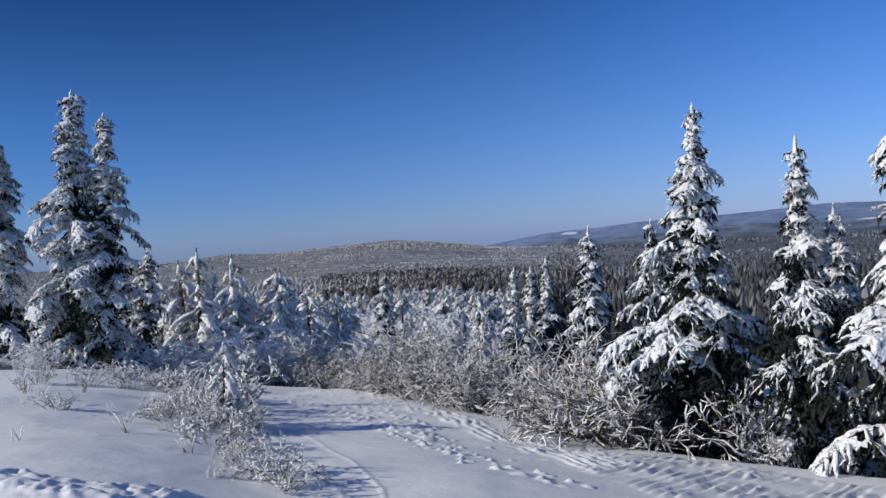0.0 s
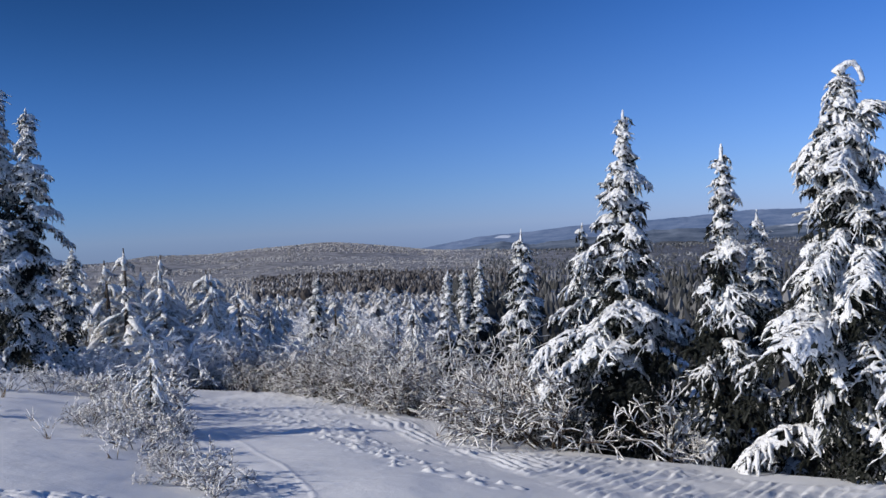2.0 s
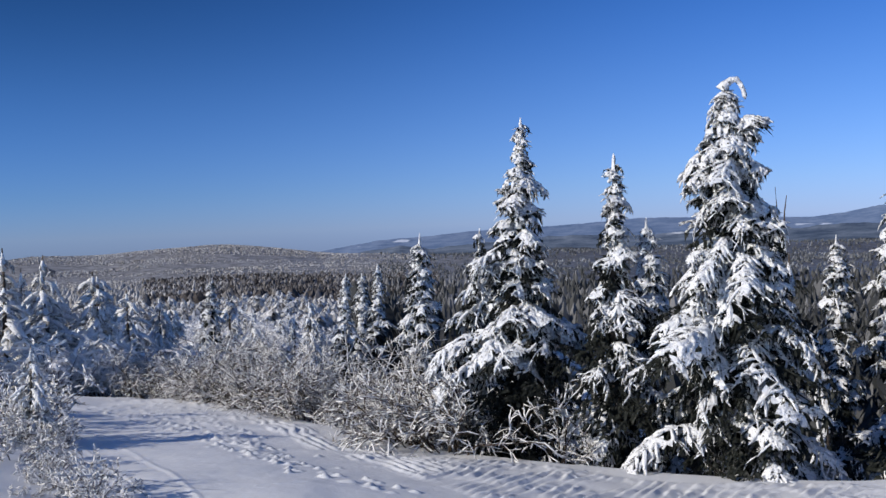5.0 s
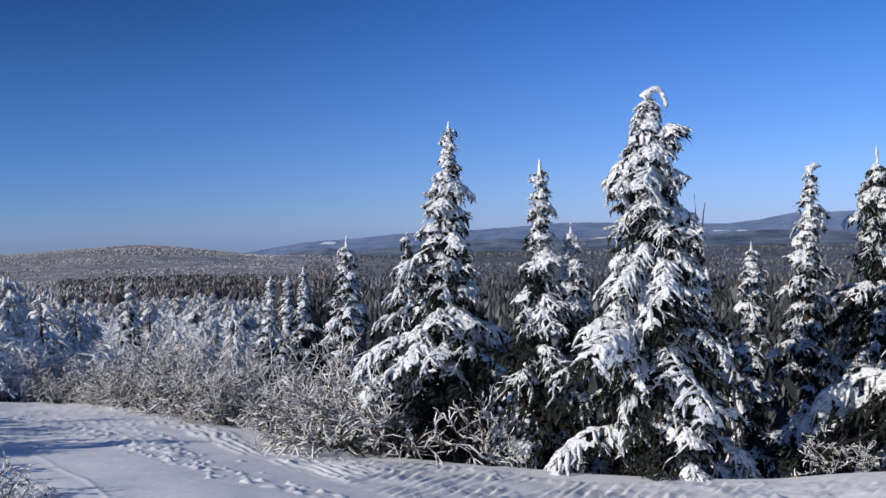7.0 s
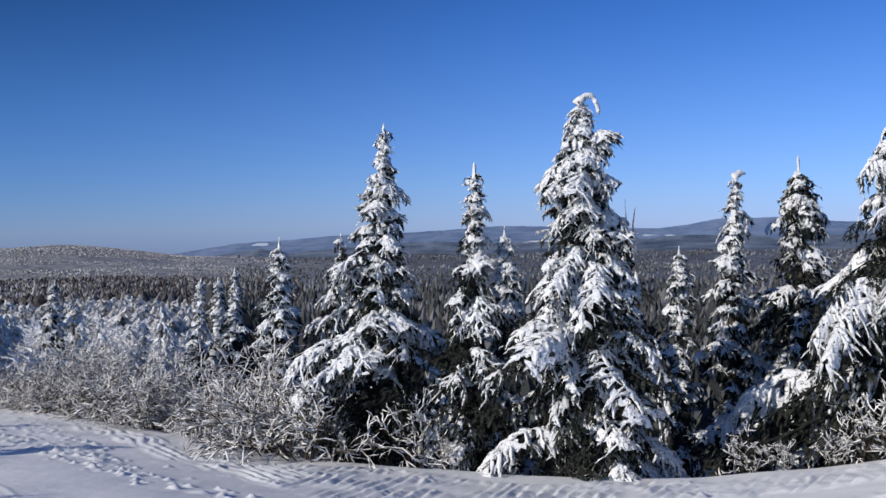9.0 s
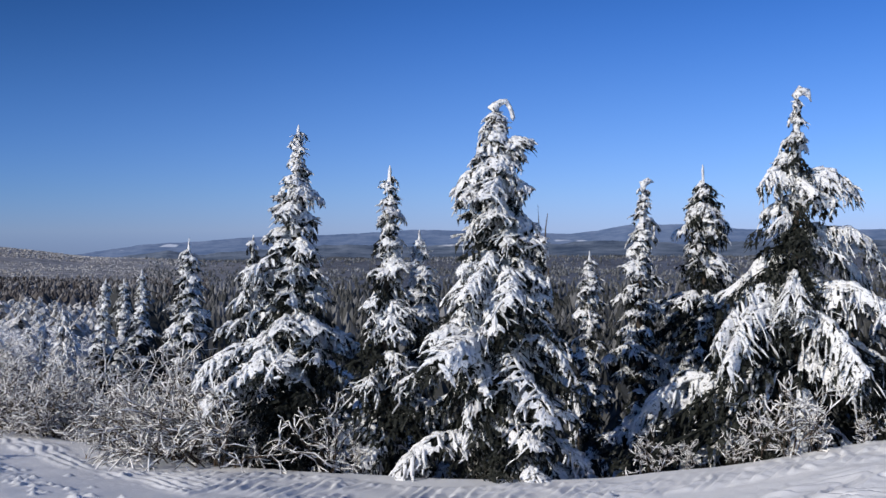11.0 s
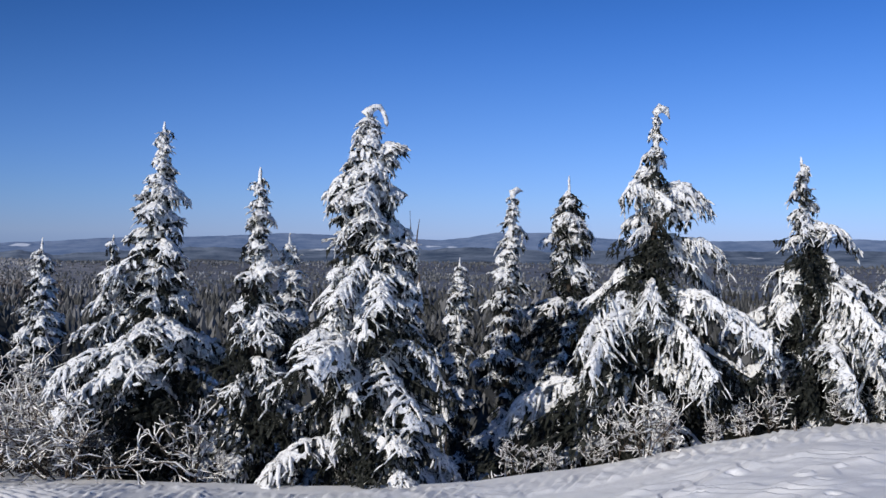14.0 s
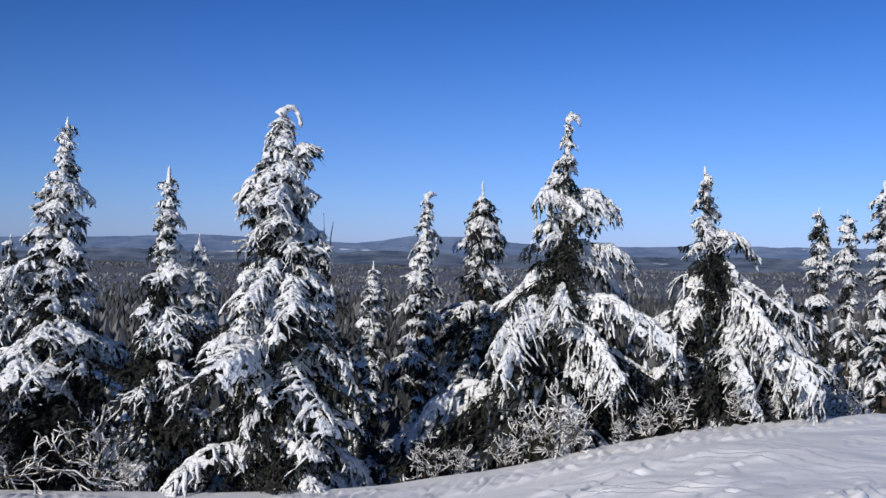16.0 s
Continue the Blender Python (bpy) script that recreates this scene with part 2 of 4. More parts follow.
def height(x, y):
    """Snow level without tracks, at arrays of places."""
    x, y = np.asarray(x, float), np.asarray(y, float)
    az, r = np.degrees(np.arctan2(x, y)), np.maximum(np.hypot(x, y), 0.01)
    brink, fall = np.interp(az, AZ_FINE, BRINK_FINE), np.interp(az, AZ_FINE, FALL_FINE)
    # close to the eye the snow is one even slope
    flat = 0.155 * y + 0.03 * x
    w = np.clip((r - 3.0) / 3.0, 0, 1)
    w = w * w * (3 - 2 * w)
    near = -(fall * r * w + flat * (1 - w))
    side = np.clip((az + 18) / 10, 0, 1) * np.clip((75 - az) / 10, 0, 1)
    over = np.maximum(r - brink, 0)
    lip = -fall * brink - over * (fall + 0.05 + 0.13 * side) - 0.02 * np.minimum(over, 6) ** 1.5
    crest = np.interp(az, AZ_FINE, CREST_FINE)
    lr = np.log(r)
    left = np.interp(lr, LEFT_R, LEFT_E)
    right = np.interp(lr, LEFT_R, RIGHT_E)
    k = np.exp(-((lr - math.log(1400)) / 0.30) ** 2)
    ang = (left * (1 - side) + right * side) * (1 - k) + crest * k
    far = EYE + r * np.tan(np.radians(ang))
    z = np.where(r < brink, near, lip)
    w = np.clip((r - 30) / 14, 0, 1)
    z = z * (1 - w) + far * w
    z = z + 0.10 * smooth_noise(x, y, 3.1, 3) * np.clip((r - 2) / 4, 0, 1) + 0.04 * smooth_noise(x, y, 0.9, 4)
    return z + 4.0 * smooth_noise(x, y, 60, 5) * np.clip((r - 150) / 300, 0, 1)


def ground_z(x, y):
    return float(height(np.array([x]), np.array([y]))[0])


def along(points, step):
    """Places along a bent line at even steps, with the direction there."""
    pts = [Vector(p) for p in points]
    out, rest = [], 0.0
    for a, b in zip(pts, pts[1:]):
        d = (b - a).length
        s = rest
        while s < d:
            out.append((a + (b - a) * (s / d), (b - a) / d))
            s += step
        rest = s - d
    return out


TRAIL_A = [(-10.7, 17.7), (-8.5, 16.1), (-6.75, 14.1), (-5.56, 13.0), (-4.45, 11.5), (-3.7, 10.7), (-2.9, 9.7), (-2.3, 9.4), (-1.6, 9.0)]
TRAIL_B = [(-11.2, 20.6), (-8.1, 17.6), (-6.7, 15.5), (-5.3, 13.5), (-3.9, 11.1)]
BAND = [(-12.5, 22.5), (-10.0, 20.3), (-7.56, 18.2), (-5.35, 15.3), (-3.62, 12.7), (-2.56, 11.8), (-1.66, 11.0), (-0.4, 10.4), (0.9, 10.2),
        (2.2, 10.2), (3.4, 10.0), (4.8, 9.7), (6.2, 9.4), (8.25, 9.6), (11.8, 10.2), (16, 11)]
RUTS = [[(-8.3, 14.0), (-5.0, 9.9), (-3.5, 7.9), (-2.5, 6.0)], [(-8.6, 13.6), (-5.4, 9.6), (-3.8, 7.6), (-2.8, 5.8)],
        [(-4.5, 8.4), (-3.5, 8.3), (-2.6, 9.2)]]

SLABS = [(-9.2, 7.0), (-7.6, 6.4), (-6.6, 6.05), (-5.6, 5.85), (-4.9, 6.1)]


def tracks(x, y):
    z = np.zeros_like(x)

    def stamp(cx, cy, d, long, wide, depth, rim):
        m = (np.abs(x - cx) < 0.6) & (np.abs(y - cy) < 0.6)
        if not m.any():
            return
        u = (x[m] - cx) * d[0] + (y[m] - cy) * d[1]
        v = -(x[m] - cx) * d[1] + (y[m] - cy) * d[0]
        q = np.sqrt((u / long) ** 2 + (v / wide) ** 2)
        z[m] += -depth * np.exp(-(q ** 4)) + rim * np.exp(-((q - 1.45) / 0.35) ** 2)

    rng = random.Random(5)
    for line, step, gap in ((TRAIL_A, 0.085, 0.15), (TRAIL_B, 0.10, 0.14), ([(p[0] + 0.35, p[1] + 0.5) for p in TRAIL_A[:6]], 0.36, 0.12)):
        for i, (p, d) in enumerate(along(line, step)):
            s = (gap if i % 2 else -gap) * rng.uniform(0.4, 1.5)
            cx, cy = p.x - d.y * s + rng.gauss(0, 0.09), p.y + d.x * s + rng.gauss(0, 0.09)
            d = (d + Vector((rng.gauss(0, 0.35), rng.gauss(0, 0.35)))).normalized()
            stamp(cx, cy, d, rng.uniform(0.04, 0.09), rng.uniform(0.028, 0.05), rng.uniform(-0.040, -0.012), rng.uniform(-0.004, 0.002))
    # the wind-ribbed, churned band along the brink
    line = np.array([tuple(p) for p, d in along(BAND, 0.12)])
    m = (np.hypot(x, y) > 6) & (np.hypot(x, y) < 28)
    if m.any():
        xs, ys = x[m], y[m]
        best = np.full(xs.shape, 9.0)
        for i in range(0, len(line) - 1):
            near = (np.abs(xs - line[i, 0]) < 2) & (np.abs(ys - line[i, 1]) < 2)
            if near.any():
                dd = np.hypot(xs[near] - line[i, 0], ys[near] - line[i, 1])
                best[near] = np.minimum(best[near], dd)
        wide = 0.42 + 0.35 * np.clip((xs + 4) / 3, 0, 1) + 0.5 * smooth_noise(xs, ys, 0.8, 9)
        # long ribs; their run turns where the band leaves the thicket
        churn = smooth_noise(xs, ys, 0.13, 14)

        def ribs(run, pitch, bend, seed, lean=0.25):
            """Wavering saw-toothed ribs along a heading, between 0 and 1."""
            c, d = math.cos(radians(run)), math.sin(radians(run))
            u, v = xs * c + ys * d + 60, ys * c - xs * d + 60
            f = (v / pitch + bend * smooth_noise(u / 0.5, v / 0.25, 1.0, seed) + 0.3 * bend * smooth_noise(xs, ys, 0.14, seed + 1)) % 1.0
            return np.minimum(f / lean, (1 - f) / (1 - lean))
        past = np.clip((xs + 2.2 + 1.2 * smooth_noise(xs, ys, 1.0, 15)) / 0.6, 0, 1)
        right = np.clip((xs - 1.6 + 1.2 * smooth_noise(xs, ys, 1.0, 18)) / 0.8, 0, 1)
        rib = ribs(-57, 0.17, 1.0, 12, 0.7) * (1 - past) + (ribs(70, 0.17, 1.0, 16, 0.75) * (1 - right) + ribs(48, 0.19, 1.2, 20, 0.75) * right) * past
        wide = wide + 0.5 * np.exp(-((xs + 0.6) / 1.4) ** 2)
        mask = np.clip((wide - best) / 0.2, 0, 1) * np.clip(0.8 + 1.8 * smooth_noise(xs, ys, 0.35, 19), 0, 1)
        z[m] += mask * (0.046 * rib + 0.012 * churn + 0.012 * smooth_noise(xs, ys, 0.07, 13))
        # a row of broken crust slabs across the bank
        slab = np.array([tuple(p) for p, d in along(SLABS, 0.15)])
        best = np.full(xs.shape, 9.0)
        for px, py in slab:
            best = np.minimum(best, np.hypot(xs - px, ys - py))
        heap = np.clip((0.42 + 0.35 * smooth_noise(xs, ys, 0.5, 41) - best) / 0.18, 0, 1)
        z[m] += heap * (0.03 + 0.09 * np.clip(smooth_noise(xs, ys, 0.26, 42) + 0.1, 0, 1) + 0.07 * np.abs(smooth_noise(xs, ys, 0.12, 43)) + 0.03 * smooth_noise(xs, ys, 0.07, 44))
        # looser drift ribs over the open slope on the far side
        rr = np.hypot(xs, ys)
        edge = np.interp(np.degrees(np.arctan2(xs, ys)), AZ_FINE, BRINK_FINE)
        open_slope = np.clip((xs - 1.5) / 2, 0, 1) * np.clip((edge - 1.9 - rr) / 0.8, 0, 1) * np.clip(0.6 + 2.0 * smooth_noise(xs, ys, 1.3, 31), 0, 1)
        c, d = math.cos(radians(23)), math.sin(radians(23))
        u, v = xs * c + ys * d + 60, ys * c - xs * d + 60
        f = (u / 0.42 + 2.4 * smooth_noise(u / 0.6, v / 0.36, 1.0, 32) + 0.5 * smooth_noise(u, v, 0.16, 36)) % 1.0
        flake = np.minimum(f / 0.86, (1 - f) / 0.14) * np.clip(0.6 + 1.4 * smooth_noise(u / 0.6, v / 0.25, 1.0, 33), 0, 1)
        z[m] += open_slope * (0.062 * flake + 0.03 * smooth_noise(u / 0.9, v / 0.3, 1.0, 37))
        # a worn double line near the brink
        for off in (1.25, 1.5):
            z[m] += 0.022 * np.clip((xs - 6.5) / 2, 0, 1) * np.exp(-((edge - off - rr + 0.12 * smooth_noise(xs, ys, 0.7, 34)) / 0.06) ** 2)
    for rut in RUTS:
        for p, d in along(rut, 0.09):
            stamp(p.x, p.y, d, 0.09, 0.035, -0.0045, 0.0)
    # soft dimples and fallen clots over the whole slope
    r = np.hypot(x, y)
    near = np.clip((30 - r) / 6, 0, 1)
    z += near * (0.013 * smooth_noise(x, y, 0.33, 21) + 0.04 * smooth_noise(x, y, 1.1, 24))
    clot = np.clip(smooth_noise(x, y, 0.12, 22) - 0.36, 0, 1) * np.clip(smooth_noise(x, y, 2.3, 23) + 0.05, 0, 0.4)
    z += near * clot * 1.1
    return z


def build_ground():
    az = np.concatenate([np.arange(-50, 52, 0.145), np.arange(52, 310, 6.0)])
    u = np.linspace(1 / 7.5, 1 / 26.0, 250)
    rad = np.concatenate([[0.3, 0.6, 1.2, 2, 3, 4, 5, 6], 1 / u, np.geomspace(27, 4900, 55)])
    A, R = np.meshgrid(np.radians(az), rad, indexing="ij")
    X, Y = R * np.sin(A), R * np.cos(A)
    Z = height(X, Y) + tracks(X, Y) * np.clip((R - 5.0) / 1.5, 0, 1)
    n, k = X.shape
    idx = np.arange(n * k).reshape(n, k)
    nxt = np.roll(idx, -1, axis=0)
    quads = np.stack([idx[:, :-1], idx[:, 1:], nxt[:, 1:], nxt[:, :-1]], -1).reshape(-1, 4)
    me = bpy.data.meshes.new("ground")
    middle = [(n * k, idx[i, 0], idx[(i + 1) % n, 0]) for i in range(n)]
    places = np.concatenate([np.stack([X, Y, Z], -1).reshape(-1, 3), [[0, 0, ground_z(0, 0)]]])
    me.from_pydata(places.tolist(), [], quads.tolist() + [tuple(int(v) for v in f) for f in middle])
    me.polygons.foreach_set("use_smooth", [True] * len(me.polygons))
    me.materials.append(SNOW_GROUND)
    me.update()
    me.flip_normals() if me.polygons[len(me.polygons) // 2].normal.z < 0 else None
    return tagged(new("ground", me), "sloping snowfield with footprints and wind ribs", "ground", kind="structure")


build_ground()

# far ridges: distance, crest as heading and elevation
FAR_AZ = [-70, -45, -30, -16.3, -12, -9.2, -4.8, 0, 5.9, 7.8, 15.5, 17.5, 19.3, 22.9, 26.5, 30, 34, 40.2, 48.8, 60, 80]
FAR_EL = [-1.6, -1.6, -1.5, -1.5, -0.85, -0.72, -0.40, -0.30, 0.02, -0.06, -0.32, -0.1, 0.24, 0.28, -0.05, -0.15, -0.10, 0.1, 0.2, 0.2, 0.1]
NEAR_AZ = [-70, -17, -14, -11, -7, -3, 2, 6, 11, 15, 19, 24, 29, 34, 40, 60, 80]
NEAR_EL = [-3.1, -3.1, -2.3, -1.75, -2.0, -1.6, -1.85, -2.1, -1.75, -2.0, -1.7, -1.95, -1.6, -1.9, -1.65, -1.7, -1.8]
MID_AZ = [-70, -16, -14, -10.5, -8.5, -4, 1, 5, 9, 14, 18, 23, 28, 34, 42, 60, 80]
MID_EL = [-2.2, -2.2, -1.7, -1.25, -1.5, -1.2, -0.95, -1.15, -0.9, -1.0, -0.75, -0.95, -0.8, -0.75, -0.55, -0.6, -0.7]


def build_ridge(name, r0, depth, azs, els, mat, rough, label, seed):
    az = np.arange(-70, 80.01, 0.1)
    rows = 14
    v, f = [], []
    crest = np.interp(az, azs, els)
    for i, a in enumerate(az):
        for j in range(rows):
            q = j / (rows - 1)
            r = r0 - depth * (1 - q) ** 1.2
            top = crest[i] + q ** 5 * (rough * noise.noise(Vector((a * 0.9, seed, 0))) + 0.4 * rough * noise.noise(Vector((a * 4.1, seed, 4))))
            el = -3.2 + (top + 3.2) * (q ** 0.75) + 0.14 * (1 - q) * noise.noise(Vector((a * 0.35, q * 5, seed)))
            x, y = polar(a, r)
            v.append((x, y, EYE + r * math.tan(radians(el))))
    for i in range(len(az) - 1):
        for j in range(rows - 1):
            b = i * rows + j
            f.append((b, b + rows, b + rows + 1, b + 1))
    me = bpy.data.meshes.new(name)
    me.from_pydata(v, [], f)
    me.polygons.foreach_set("use_smooth", [True] * len(f))
    me.materials.append(mat)
    return tagged(new(name, me), label, "mountain ridge", kind="structure")


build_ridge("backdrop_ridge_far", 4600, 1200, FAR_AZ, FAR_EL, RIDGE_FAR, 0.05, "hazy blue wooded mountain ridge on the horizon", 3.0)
build_ridge("backdrop_ridge_mid", 3200, 900, MID_AZ, MID_EL, RIDGE_MID, 0.10, "wooded hills with snowy clearings, blue-grey with painted haze", 8.0)

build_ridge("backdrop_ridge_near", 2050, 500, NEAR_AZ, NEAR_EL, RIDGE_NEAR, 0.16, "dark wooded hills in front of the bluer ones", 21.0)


# ---- far woods ----
def build_far_wood(name, count, azlo, azhi, rlo, rhi, tall, wide, label, seed, mat, power=1.0, tiers=2):
    rng = np.random.RandomState(seed)
    az = rng.uniform(azlo, azhi, count)
    r = np.exp(math.log(rlo) + (math.log(rhi) - math.log(rlo)) * rng.rand(count) ** power)
    x, y = r * np.sin(np.radians(az)), r * np.cos(np.radians(az))
    z = height(x, y)
    v, f = [], []
    for i in range(count):
        h = tall * rng.uniform(0.5, 1.25)
        w = wide * rng.uniform(0.7, 1.3)
        b = len(v)
        o = rng.uniform(0, 6.3)
        for k in range(5):
            t = o + k * 1.2566
            q = w * rng.uniform(0.75, 1.2)
            v.append((x[i] + q * math.cos(t), y[i] + q * math.sin(t), z[i] - 0.5 + h * rng.uniform(0.0, 0.2)))
        if tiers > 1:
            for k in range(5):
                t = o + 0.6 + k * 1.2566
                q = 0.6 * w * rng.uniform(0.7, 1.2)
                v.append((x[i] + q * math.cos(t), y[i] + q * math.sin(t), z[i] + h * rng.uniform(0.45, 0.65)))
        v.append((x[i] + 0.1 * w, y[i], z[i] + h))
        for k in range(5):
            k2 = (k + 1) % 5
            if tiers > 1:
                f.append((b + k, b + k2, b + 5 + k))
                f.append((b + k2, b + 5 + k2, b + 5 + k))
                f.append((b + 5 + k, b + 5 + k2, b + 10))
            else:
                f.append((b + k, b + k2, b + 5))
    me = bpy.data.meshes.new(name)
    me.from_pydata(v, [], f)
    me.materials.append(mat)
    return tagged(new(name, me), label, "forest", kind="stuff")


build_far_wood("hill_forest", 24000, -60, -9, 600, 1500, 1.1, 1.7, "frost-grey forest covering the far hill", 11, HILL_WOOD, 0.6, 1)
build_far_wood("plain_forest", 9000, -12, 62, 600, 1500, 3.0, 1.6, "blue-grey forest on the lower hills", 17, DUSK_WOOD, 0.6, 1)
build_far_wood("valley_forest", 4200, -27, -8, 230, 760, 2.8, 1.5, "dark brown forest filling the valley floor", 13, BROWN_WOOD, 0.9)
build_far_wood("pale_valley_forest", 2200, -60, -22, 280, 640, 3, 1.4, "frost-grey wood at the foot of the hill", 16, HILL_WOOD)
build_far_wood("lower_forest", 4500, -14, 62, 150, 620, 4.5, 1.4, "dark frosted forest falling away below the spruces", 14, DARK_WOOD)


def build_ragged_wood(name, count, azlo, azhi, rlo, rhi, tall, wide, label, seed, mat):
    """Trees too far to tell boughs apart: tiers of drooping sprays round each stem."""
    rng = np.random.RandomState(seed)
    az = rng.uniform(azlo, azhi, count)
    r = np.exp(math.log(rlo) + (math.log(rhi) - math.log(rlo)) * rng.rand(count))
    x, y = r * np.sin(np.radians(az)), r * np.cos(np.radians(az))
    z = height(x, y)
    v, f = [], []
    for i in range(count):
        h, w = tall * rng.uniform(0.5, 1.2), wide * rng.uniform(0.7, 1.3)
        for tier in range(8):
            q = (tier + rng.uniform(-0.3, 0.3)) / 8
            reach = w * (1 - max(q, 0)) ** 0.5 + 0.1
            for k in range(5):
                t = rng.uniform(0, 6.283)
                ln = reach * rng.uniform(0.5, 1.2)
                c, d = math.cos(t), math.sin(t)
                zz = z[i] + h * (q + 0.12)
                g = ln * rng.uniform(0.15, 0.35)
                b = len(v)
                v.append((x[i] + 0.1 * c * ln, y[i] + 0.1 * d * ln, zz + 0.12 * h))
                v.append((x[i] + 0.6 * c * ln - d * g, y[i] + 0.6 * d * ln + c * g, zz - 0.2 * ln))
                v.append((x[i] + 0.6 * c * ln + d * g, y[i] + 0.6 * d * ln - c * g, zz - 0.2 * ln))
                v.append((x[i] + c * ln, y[i] + d * ln, zz - ln * rng.uniform(0.4, 0.9)))
                f.append((b, b + 1, b + 2))
                f.append((b + 1, b + 3, b + 2))
    me = bpy.data.meshes.new(name)
    me.from_pydata(v, [], f)
    me.materials.append(mat)
    return tagged(new(name, me), label, "forest", kind="stuff")


build_ragged_wood("rimed_forest", 1700, -60, -12, 88, 280, 1.7, 1.8, "pale rimed forest below the snowfield", 12, PALE_WOOD)
build_ragged_wood("shaded_forest", 1500, -14, 62, 32, 160, 4.2, 1.2, "dark snow-dusted forest below the spruces", 15, DARK_WOOD)


# ---- spruces ----
# how a bough grows: spacing, twig share and longest twig, angle range, hang range, snow radius, share with snow, axis rise and droop, lumps on the back, width of the blanket and where it breaks
STYLES = {
    "pad": (0.080, 0.50, 0.27, (30, 100), (0.25, 0.95), (0.022, 0.038), 0.88, (0.22, 0.46), 0.044, 0.82, -0.24),
    "shag": (0.080, 0.48, 0.27, (30, 100), (0.40, 1.15), (0.016, 0.029), 0.72, (0.26, 0.54), 0.030, 0.66, -0.06),
    "comb": (0.060, 0.30, 0.23, (25, 100), (1.0, 2.2), (0.014, 0.023), 0.86, (0.30, 0.64), 0.036, 0.68, -0.16),
    "dust": (0.085, 0.46, 0.28, (25, 90), (0.5, 1.1), (0.013, 0.024), 0.60, (0.24, 0.58), 0.020, 0.70, -0.08),
}


